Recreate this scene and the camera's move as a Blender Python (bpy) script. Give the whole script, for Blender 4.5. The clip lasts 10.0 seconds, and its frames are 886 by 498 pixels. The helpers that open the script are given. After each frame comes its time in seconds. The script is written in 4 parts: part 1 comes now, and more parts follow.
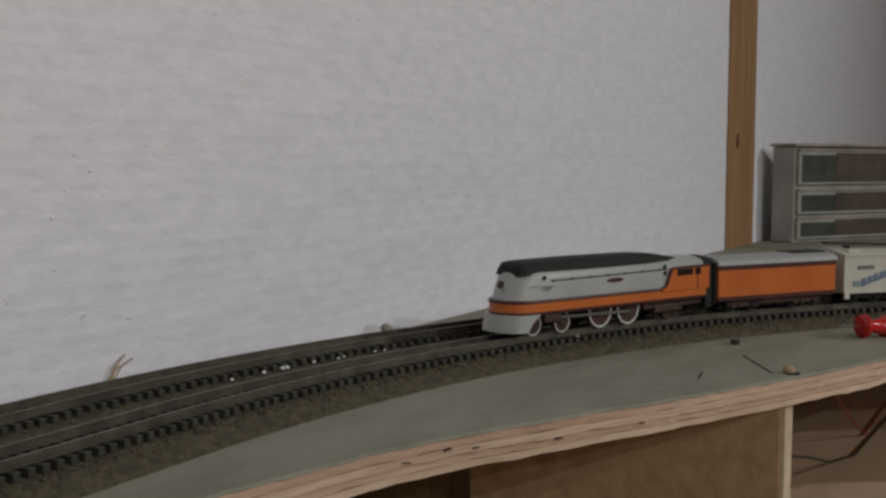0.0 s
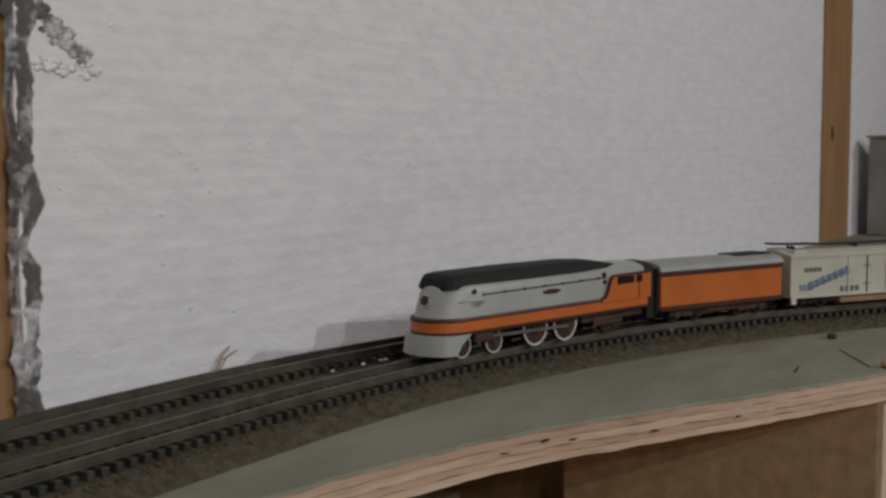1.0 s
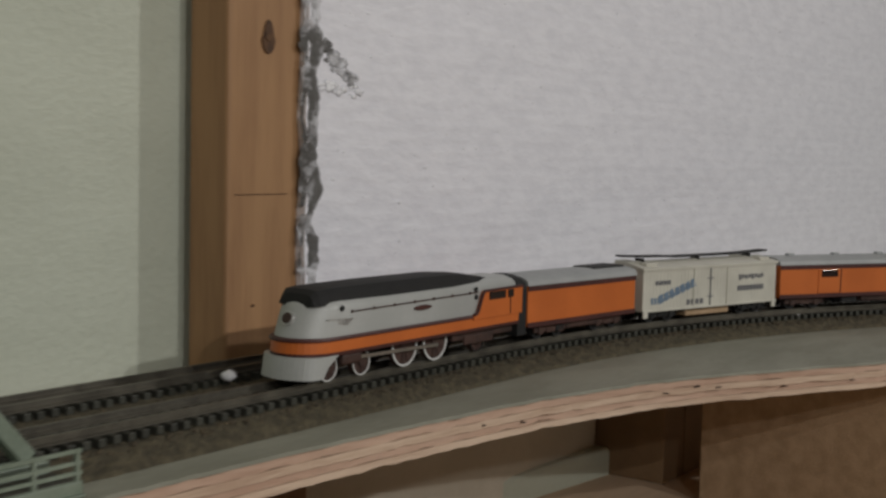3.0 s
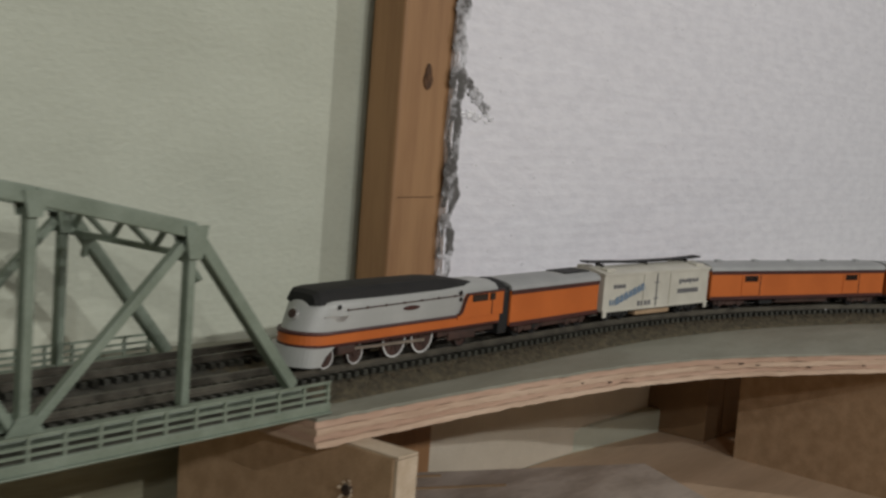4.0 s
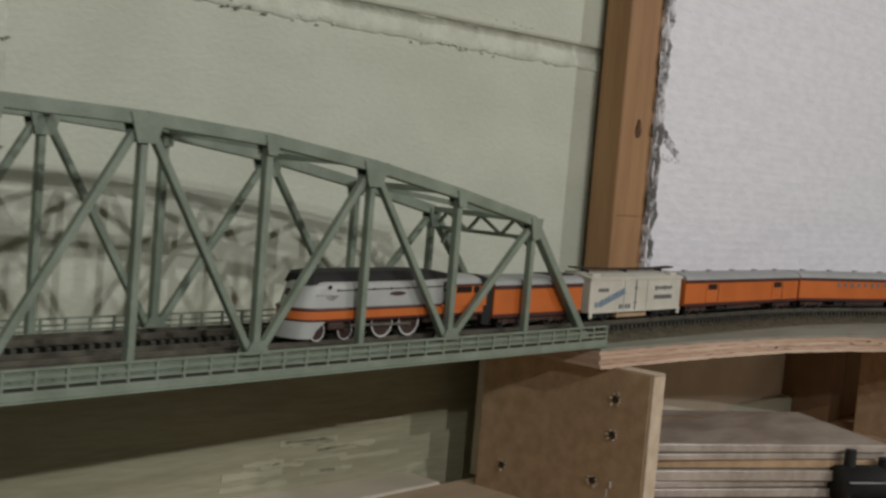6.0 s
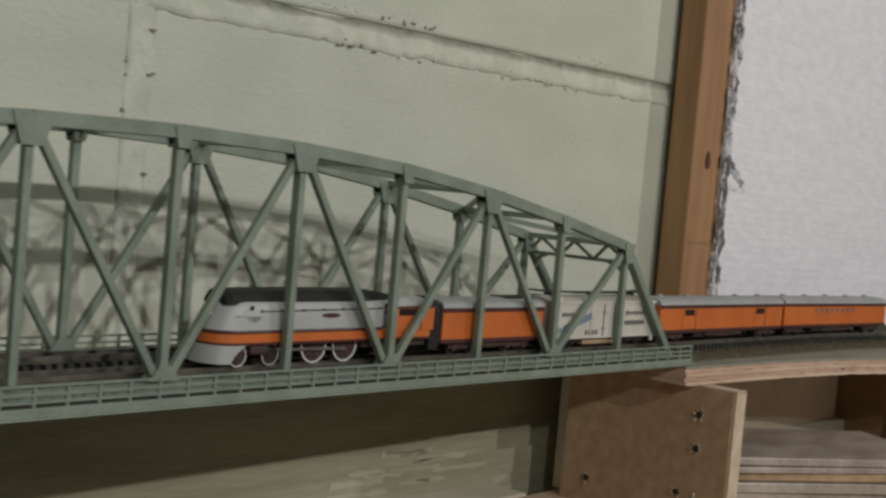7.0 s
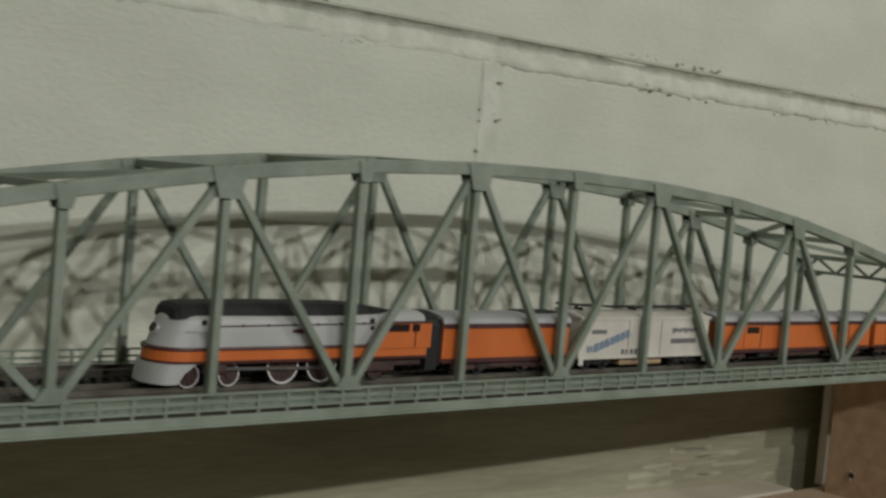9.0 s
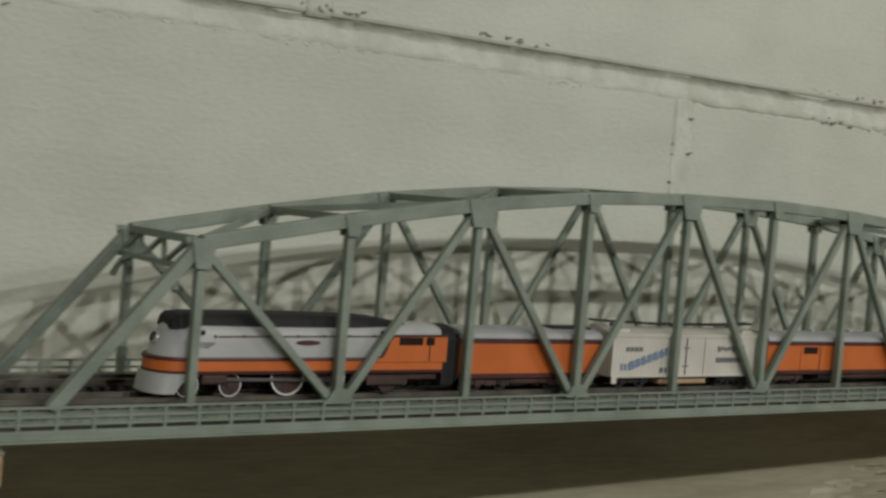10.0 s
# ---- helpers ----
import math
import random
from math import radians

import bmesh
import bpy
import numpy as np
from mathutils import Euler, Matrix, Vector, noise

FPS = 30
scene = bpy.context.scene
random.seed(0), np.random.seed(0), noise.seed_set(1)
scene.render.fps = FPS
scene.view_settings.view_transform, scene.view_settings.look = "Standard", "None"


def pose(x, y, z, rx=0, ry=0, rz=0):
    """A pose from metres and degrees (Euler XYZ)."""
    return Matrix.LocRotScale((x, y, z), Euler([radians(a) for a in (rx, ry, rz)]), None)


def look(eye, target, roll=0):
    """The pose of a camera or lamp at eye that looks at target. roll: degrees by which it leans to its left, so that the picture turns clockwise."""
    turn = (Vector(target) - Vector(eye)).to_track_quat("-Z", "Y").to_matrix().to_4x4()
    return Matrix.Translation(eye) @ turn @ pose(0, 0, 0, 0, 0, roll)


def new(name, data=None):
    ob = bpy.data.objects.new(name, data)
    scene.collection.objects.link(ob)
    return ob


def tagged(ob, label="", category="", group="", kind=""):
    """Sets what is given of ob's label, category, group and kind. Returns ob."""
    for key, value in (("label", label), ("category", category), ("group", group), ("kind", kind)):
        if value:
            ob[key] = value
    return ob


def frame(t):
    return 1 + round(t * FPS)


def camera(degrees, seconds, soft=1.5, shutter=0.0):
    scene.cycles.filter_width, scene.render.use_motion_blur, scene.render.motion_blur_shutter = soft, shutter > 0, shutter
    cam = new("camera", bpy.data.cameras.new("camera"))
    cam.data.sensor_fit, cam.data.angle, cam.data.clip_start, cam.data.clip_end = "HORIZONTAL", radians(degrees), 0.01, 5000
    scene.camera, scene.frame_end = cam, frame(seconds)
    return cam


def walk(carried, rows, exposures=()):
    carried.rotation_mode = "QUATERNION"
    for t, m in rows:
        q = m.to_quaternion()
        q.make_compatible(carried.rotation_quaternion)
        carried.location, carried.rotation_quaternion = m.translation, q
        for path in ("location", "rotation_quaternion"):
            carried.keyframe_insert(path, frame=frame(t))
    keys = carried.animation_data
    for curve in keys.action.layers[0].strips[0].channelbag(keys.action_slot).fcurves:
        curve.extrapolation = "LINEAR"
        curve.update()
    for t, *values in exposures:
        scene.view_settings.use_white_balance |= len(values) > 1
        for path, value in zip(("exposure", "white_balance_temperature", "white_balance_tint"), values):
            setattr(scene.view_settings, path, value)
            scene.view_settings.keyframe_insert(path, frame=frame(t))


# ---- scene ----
cam = camera(39.79, 10.0, soft=2.7, shutter=0.4)
PATH = [
    (0, (-0.0562, -0.1773, 0.0606), (1.7263, 0.7167, -0.0920), 0.26),
    (0.5, (-0.0606, -0.1781, 0.0605), (1.6947, 0.7679, -0.0945), 0.19),
    (1, (-0.0626, -0.1775, 0.0611), (1.6517, 0.8398, -0.1010), -0.16),
    (1.5, (-0.0675, -0.1774, 0.0602), (1.5987, 0.9130, -0.1255), 1.42),
    (2, (-0.0763, -0.1713, 0.0597), (1.5821, 0.9337, -0.1093), 1.72),
    (2.5, (-0.1118, -0.1838, 0.0489), (1.5570, 0.9166, -0.0110), 1.10),
    (2.7, (-0.1278, -0.1945, 0.0540), (1.5076, 0.9518, -0.0535), 0.43),
    (3.8, (-0.2381, -0.2404, 0.0759), (1.3334, 0.9777, -0.1402), 3.96),
    (4, (-0.2639, -0.2507, 0.0823), (1.3094, 0.9639, -0.1399), 4.50),
    (4.5, (-0.3295, -0.2748, 0.0710), (1.2185, 0.9832, -0.0737), 4.99),
    (5, (-0.3781, -0.2981, 0.0612), (1.1408, 0.9960, -0.0744), 4.77),
    (5.5, (-0.4260, -0.3120, 0.0662), (1.0813, 0.9945, -0.0790), 4.70),
    (7, (-0.5135, -0.3057, 0.0613), (0.9759, 1.0263, -0.025), 5.09),
    (7.5, (-0.5478, -0.3075, 0.061), (0.9029, 1.0659, -0.0349), 4.9),
    (8, (-0.5753, -0.309, 0.062), (0.8269, 1.1151, -0.0149), 4.81),
    (8.5, (-0.5996, -0.3119, 0.0614), (0.7678, 1.145, -0.0259), 4.9),
    (9, (-0.6272, -0.3084, 0.0637), (0.6934, 1.1906, -0.0297), 5.01),
    (9.5, (-0.6581, -0.3168, 0.0653), (0.5816, 1.2511, -0.0065), 5.22),
    (10, (-0.6837, -0.3284, 0.0626), (0.4605, 1.3104, -0.0085), 4.88),
]
EXPOSURES = [(0.0, -0.41), (1.0, -0.39), (2.0, -0.31), (2.7, -0.27), (3.8, -0.11), (5.5, -0.07), (7.0, -0.02), (8.0, -0.01), (8.5, 0.01), (9.0, 0.05), (10.0, 0.09)]
walk(cam, [(t, look(eye, target, roll)) for t, eye, target, roll in PATH], EXPOSURES)

# ---- world, light ----
world = bpy.data.worlds.new("basement_dark")
world.use_nodes = True
scene.world = world
world.node_tree.nodes["Background"].inputs[0].default_value = (0.82, 0.80, 0.68, 1)
world.node_tree.nodes["Background"].inputs[1].default_value = 0.065


def lamp(name, eye, target, watts, size, colour):
    d = bpy.data.lights.new(name, "AREA")
    d.shape, d.size, d.energy, d.color = "DISK", size, watts, colour
    ob = new(name, d)
    ob.matrix_world = look(eye, target)
    return ob


lamp("ceiling_lamp_a", (-0.52, -1.45, 0.674), (-0.35, 0.0, 0.0), 4.8, 0.022, (1.0, 0.985, 0.962))
lamp("ceiling_lamp_b", (0.85, -1.10, 0.62), (0.2, 0.0, 0.0), 4.2, 0.035, (1.0, 0.985, 0.962))
lamp("ceiling_lamp_c", (-1.00, -1.10, 0.534), (-0.3, 0.0, 0.0), 2.2, 0.030, (1.0, 0.985, 0.962))
lamp("ceiling_lamp_d", (0.00, -1.45, 0.674), (-0.10, 0.0, 0.0), 4.8, 0.022, (1.0, 0.985, 0.962))


# ---- materials ----
def mat(name, base, other=None, scale=200.0, rough=0.7, bump=0.0, metal=0.0, fine=1500.0, stretch=(1, 1, 1), spread=(0.35, 0.65), coat=0.0, by_object=0.0, ribs=0.0):
    """Two-tone noise colour at two scales, with relief."""
    m = bpy.data.materials.new(name)
    m.use_nodes = True
    nt = m.node_tree
    n, l = nt.nodes, nt.links
    b = n["Principled BSDF"]
    b.inputs["Roughness"].default_value = rough
    b.inputs["Metallic"].default_value = metal
    b.inputs["Coat Weight"].default_value = coat
    other = other or tuple(c * 0.75 for c in base)
    tc = n.new("ShaderNodeTexCoord")
    mp = n.new("ShaderNodeMapping")
    mp.inputs["Scale"].default_value = stretch
    l.new(tc.outputs["Object"], mp.inputs[0])
    big, small = n.new("ShaderNodeTexNoise"), n.new("ShaderNodeTexNoise")
    big.inputs["Scale"].default_value, big.inputs["Detail"].default_value = scale, 5
    small.inputs["Scale"].default_value, small.inputs["Detail"].default_value = fine, 3
    mix = n.new("ShaderNodeMath")
    mix.operation = "MULTIPLY_ADD"
    mix.inputs[1].default_value = 0.35
    ramp = n.new("ShaderNodeValToRGB")
    ramp.color_ramp.elements[0].position, ramp.color_ramp.elements[1].position = spread[0] + 0.17, spread[1] + 0.17
    ramp.color_ramp.elements[0].color, ramp.color_ramp.elements[1].color = (*other, 1), (*base, 1)
    for t in (big, small):
        l.new(mp.outputs[0], t.inputs["Vector"])
    l.new(small.outputs[0], mix.inputs[0])
    l.new(big.outputs[0], mix.inputs[2])
    l.new(mix.outputs[0], ramp.inputs[0])
    out = ramp.outputs[0]
    if by_object:
        info, hsv, val = n.new("ShaderNodeObjectInfo"), n.new("ShaderNodeHueSaturation"), n.new("ShaderNodeMapRange")
        val.inputs[3].default_value, val.inputs[4].default_value = 1 - by_object, 1 + by_object
        l.new(info.outputs["Random"], val.inputs[0])
        l.new(val.outputs[0], hsv.inputs["Value"])
        l.new(out, hsv.inputs["Color"])
        out = hsv.outputs[0]
    l.new(out, b.inputs["Base Color"])
    if bump:
        bp = n.new("ShaderNodeBump")
        bp.inputs["Strength"].default_value, bp.inputs["Distance"].default_value = bump, 0.001
        height = mix.outputs[0]
        if ribs:
            wave, add = n.new("ShaderNodeTexWave"), n.new("ShaderNodeMath")
            wave.bands_direction = "Z"
            wave.inputs["Scale"].default_value, wave.inputs["Distortion"].default_value = 0.314 / ribs, 3.0
            wave.inputs["Detail"].default_value, wave.inputs["Detail Scale"].default_value = 2.0, 0.6
            add.operation = "MULTIPLY_ADD"
            add.inputs[1].default_value = 0.105
            l.new(mp.outputs[0], wave.inputs["Vector"])
            l.new(wave.outputs["Fac"], add.inputs[0])
            l.new(height, add.inputs[2])
            height = add.outputs[0]
        l.new(height, bp.inputs["Height"])
        l.new(bp.outputs[0], b.inputs["Normal"])
    return m


M_FOAM = mat("foam_board", (0.845, 0.84, 0.885), (0.775, 0.77, 0.818), 190, 0.62, 0.55, fine=620, stretch=(0.45, 1, 1.0), ribs=0.0046)
# dark tone is the shade inside the broken foam, put into the colour
M_FOAMSHADED = mat("torn_foam_shaded", (0.66, 0.66, 0.69), (0.13, 0.125, 0.12), 110, 0.9, 1.0, fine=420, spread=(0.42, 0.60))
M_FOAMBIT = mat("foam_bead", (0.9, 0.9, 0.92), (0.8, 0.8, 0.84), 300, 0.2)
M_WALL = mat("painted_block", (0.558, 0.586, 0.484), (0.495, 0.520, 0.425), 26, 0.55, 0.9, fine=480, stretch=(0.6, 1, 1))
M_JOINT = mat("painted_mortar", (0.605, 0.63, 0.53), (0.495, 0.52, 0.425), 90, 0.65, 1.0, fine=500)
M_OLIVEWALL = mat("rough_olive_wall", (0.365, 0.355, 0.250), (0.255, 0.245, 0.165), 24, 0.8, 0.9, fine=260, stretch=(0.25, 1, 2.2))
M_STREAK = mat("pale_olive", (0.425, 0.418, 0.31), (0.34, 0.332, 0.235), 60, 0.75, 0.5, fine=400, stretch=(0.3, 1, 2))
M_PIT = mat("mortar_pit", (0.27, 0.26, 0.21), (0.15, 0.145, 0.115), 300, 0.9)
M_PINE = mat("pine_stud", (0.38, 0.215, 0.102), (0.29, 0.155, 0.072), 40, 0.6, 0.25, fine=300, stretch=(3, 3, 0.22))
M_KNOT = mat("pine_knot", (0.12, 0.055, 0.02), (0.05, 0.022, 0.01), 300, 0.6)
M_PLYTOP = mat("painted_plywood", (0.285, 0.282, 0.228), (0.225, 0.222, 0.175), 45, 0.8, 0.6, fine=420, stretch=(0.5, 1.3, 1))
M_PLYPINK = mat("ply_veneer_pink", (0.55, 0.385, 0.29), (0.43, 0.28, 0.20), 60, 0.8, 0.9, fine=500, stretch=(0.25, 0.25, 2.5))
M_PLYPALE = mat("ply_veneer_pale", (0.62, 0.47, 0.35), (0.45, 0.31, 0.22), 70, 0.8, 0.9, fine=500, stretch=(0.25, 0.25, 2.5))
M_CRACK = mat("dark_split", (0.06, 0.04, 0.03), (0.03, 0.02, 0.015), 200, 0.9)
M_BOARD = mat("particle_board", (0.47, 0.325, 0.20), (0.37, 0.25, 0.145), 150, 0.8, 0.35, fine=1200)
M_BOARDEDGE = mat("raw_board_edge", (0.60, 0.50, 0.38), (0.48, 0.38, 0.27), 120, 0.85, 0.4, fine=900)
M_BALLAST = mat("ballast", (0.112, 0.093, 0.056), (0.045, 0.038, 0.024), 420, 0.95, 1.0, fine=1400, spread=(0.3, 0.7))
M_STONE = mat("ballast_stone", (0.145, 0.112, 0.070), (0.065, 0.053, 0.037), 300, 0.95, by_object=0.3)
M_SLEEPER = mat("black_plastic_tie", (0.052, 0.052, 0.040), (0.028, 0.028, 0.022), 300, 0.55, by_object=0.25)
M_TIEDUST = mat("dusty_trackbed", (0.125, 0.120, 0.080), (0.07, 0.070, 0.048), 260, 0.9, 0.6)
M_RAIL = mat("rail_nickel", (0.20, 0.185, 0.15), (0.12, 0.11, 0.09), 120, 0.5, metal=0.75)
M_BRIDGE = mat("bridge_green", (0.238, 0.284, 0.226), (0.172, 0.210, 0.160), 70, 0.5, 0.15, fine=900)
M_BRIDGEDARK = mat("bridge_deck_brown", (0.085, 0.078, 0.062), (0.05, 0.047, 0.04), 150, 0.8)
M_ORANGE = mat("orange_paint", (0.58, 0.145, 0.026), (0.50, 0.12, 0.02), 60, 0.5, 0.05)
M_GREY = mat("light_grey_paint", (0.44, 0.45, 0.435), (0.39, 0.40, 0.385), 60, 0.42, 0.05)
M_ROOF = mat("roof_grey", (0.37, 0.38, 0.38), (0.31, 0.32, 0.32), 80, 0.55, 0.05)
M_MAROON = mat("maroon_paint", (0.075, 0.022, 0.018), (0.05, 0.016, 0.014), 80, 0.5)
M_BLACK = mat("black_paint", (0.011, 0.011, 0.011), (0.007, 0.007, 0.007), 120, 0.75)
M_RUNNING = mat("brown_running_gear", (0.07, 0.035, 0.026), (0.035, 0.018, 0.014), 200, 0.6)
M_RIM = mat("white_rim", (0.72, 0.72, 0.70), (0.6, 0.6, 0.58), 200, 0.45)
M_CREAM = mat("cream_paint", (0.62, 0.60, 0.52), (0.53, 0.51, 0.44), 80, 0.5, 0.05)
M_BLUE = mat("blue_print", (0.19, 0.26, 0.34), (0.14, 0.2, 0.28), 200, 0.5)
M_DARKPRINT = mat("dark_print", (0.17, 0.17, 0.18), (0.12, 0.12, 0.125), 200, 0.6)
M_RED = mat("red_plastic", (0.55, 0.02, 0.02), (0.45, 0.015, 0.015), 200, 0.25)
M_STEEL = mat("steel", (0.6, 0.6, 0.6), (0.5, 0.5, 0.5), 200, 0.3, metal=1.0)
M_GLASSDARK = mat("dark_window", (0.03, 0.02, 0.018), (0.02, 0.014, 0.012), 100, 0.15)
M_CHROME = mat("silver_trim", (0.62, 0.62, 0.60), (0.5, 0.5, 0.5), 200, 0.28, metal=0.6)
M_FLOOR = mat("concrete_floor", (0.28, 0.26, 0.21), (0.20, 0.185, 0.15), 8, 0.85, 0.3, fine=200)
M_CEIL = mat("ceiling_board", (0.55, 0.52, 0.47), (0.45, 0.43, 0.39), 6, 0.85)
M_LOWER = mat("lower_plywood", (0.62, 0.47, 0.33), (0.50, 0.37, 0.25), 20, 0.7, 0.2, fine=300, stretch=(0.3, 2, 1))
M_PALE = mat("pale_board", (0.70, 0.64, 0.53), (0.58, 0.53, 0.43), 25, 0.7, 0.2)
M_PLASTIC = mat("cloudy_plastic", (0.46, 0.40, 0.35), (0.27, 0.225, 0.19), 26, 0.3, 0.3, fine=200, stretch=(1.0, 2.2, 1))
M_BROWN = mat("brown_panel", (0.26, 0.165, 0.085), (0.19, 0.118, 0.06), 30, 0.7, 0.2)
M_WIRE = mat("black_wire", (0.02, 0.02, 0.02), (0.015, 0.015, 0.015), 100, 0.4)
M_REDWIRE = mat("red_wire", (0.35, 0.05, 0.03), (0.3, 0.04, 0.03), 100, 0.4)


# ---- mesh helpers ----
def mesh_of(name, bm, material, smooth=False):
    me = bpy.data.meshes.new(name)
    bmesh.ops.recalc_face_normals(bm, faces=bm.faces)
    bm.to_mesh(me)
    bm.free()
    for m in material if isinstance(material, (list, tuple)) else [material]:
        me.materials.append(m)
    if smooth:
        for p in me.polygons:
            p.use_smooth = True
    return me


def part(name, bm, material, parent=None, label="", smooth=False):
    ob = new(name, mesh_of(name, bm, material, smooth))
    if parent:
        ob.parent = parent
    return tagged(ob, label)


def put_mesh(name, me, parent=None, m=None):
    ob = new(name, me)
    if parent:
        ob.parent = parent
    if m is not None:
        ob.matrix_basis = m
    return ob


def thing(name, label, category, m=None, group="", kind=""):
    ob = new(name)
    ob.empty_display_size = 0.01
    if m is not None:
        ob.matrix_world = m
    return tagged(ob, label, category, group, kind)


def add_box(bm, x0, x1, y0, y1, z0, z1, bevel=0.0, m=None):
    r = bmesh.ops.create_cube(bm, size=1.0)
    for v in r["verts"]:
        v.co = Vector(((x0 + x1) / 2 + v.co.x * (x1 - x0), (y0 + y1) / 2 + v.co.y * (y1 - y0), (z0 + z1) / 2 + v.co.z * (z1 - z0)))
    if bevel:
        es = list({e for v in r["verts"] for e in v.link_edges})
        g = bmesh.ops.bevel(bm, geom=es, offset=bevel, segments=2, affect="EDGES", profile=0.5)
        vs = {v for f in g["faces"] for v in f.verts} | {v for v in r["verts"] if v.is_valid}
    else:
        vs = r["verts"]
    if m is not None:
        for v in vs:
            v.co = m @ v.co
    return bm


def box(x0, x1, y0, y1, z0, z1, bevel=0.0, m=None):
    return add_box(bmesh.new(), x0, x1, y0, y1, z0, z1, bevel, m)


def add_beam(bm, a, b, w, h, side=(0, 1, 0), bevel=0.0):
    """A bar from a to b, w wide along side and h deep."""
    a, b = Vector(a), Vector(b)
    ax = (b - a).normalized()
    sy = Vector(side)
    sy = (sy - ax * sy.dot(ax)).normalized()
    sz = ax.cross(sy)
    m = Matrix((ax, sy, sz)).transposed().to_4x4()
    m.translation = (a + b) / 2
    L = (b - a).length
    return add_box(bm, -L / 2, L / 2, -w / 2, w / 2, -h / 2, h / 2, bevel, m)


def beam(a, b, w, h, side=(0, 1, 0), bevel=0.0):
    return add_beam(bmesh.new(), a, b, w, h, side, bevel)


def add_disc(bm, r, y0, y1, seg=20, m=None, r1=None):
    """A disc with its axle along y."""
    g = bmesh.ops.create_cone(bm, cap_ends=True, segments=seg, radius1=r, radius2=r if r1 is None else r1, depth=abs(y1 - y0))
    t = Matrix.Translation((0, (y0 + y1) / 2, 0)) @ Matrix.Rotation(radians(-90), 4, "X")
    if m is not None:
        t = m @ t
    bmesh.ops.transform(bm, matrix=t, verts=g["verts"])
    return bm


def add_loft(bm, rings, cap=True):
    vs = [[bm.verts.new(p) for p in r] for r in rings]
    n = len(vs[0])
    for a, b in zip(vs, vs[1:]):
        for i in range(n):
            bm.faces.new((a[i], a[(i + 1) % n], b[(i + 1) % n], b[i]))
    if cap:
        bm.faces.new(vs[0][::-1])
        bm.faces.new(vs[-1])
    return bm


def tube(points, r, seg=6):
    bm = bmesh.new()
    rings = []
    for i, p in enumerate(points):
        a, b = Vector(points[max(0, i - 1)]), Vector(points[min(len(points) - 1, i + 1)])
        ax = (b - a).normalized()
        u = ax.orthogonal().normalized()
        v = ax.cross(u)
        rings.append([Vector(p) + r * (math.cos(2 * math.pi * k / seg) * u + math.sin(2 * math.pi * k / seg) * v) for k in range(seg)])
    return add_loft(bm, rings)


# ---- plan: track centre lines ----
CURVE_X, CURVE_R, TRACK_Y, TRACK_GAP = 0.1646, 0.496, 0.0118, 0.0325


def on_track(s, off=0.0):
    """The point at arc length s (0 at the bridge's end, rising to the right) and the heading there; off: distance behind the front track."""
    if s <= CURVE_X:
        return Vector((s, TRACK_Y + off, 0)), 0.0
    a = (s - CURVE_X) / CURVE_R
    r = CURVE_R + off
    return Vector((CURVE_X + r * math.sin(a), TRACK_Y - CURVE_R + r * math.cos(a), 0)), -a


def wall_y(x):
    return 0.0895 - 0.088 * x


def foam_y(x):
    return 0.0585 - 0.0232 * (x - 0.132)


PLY_Z = -0.008
PANEL = 0.049
TOPS = [0.0460, 0.0556, 0.0638, 0.0696, 0.0726, 0.0736, 0.0726, 0.0696, 0.0638, 0.0556, 0.0460]
FAR = 0.057


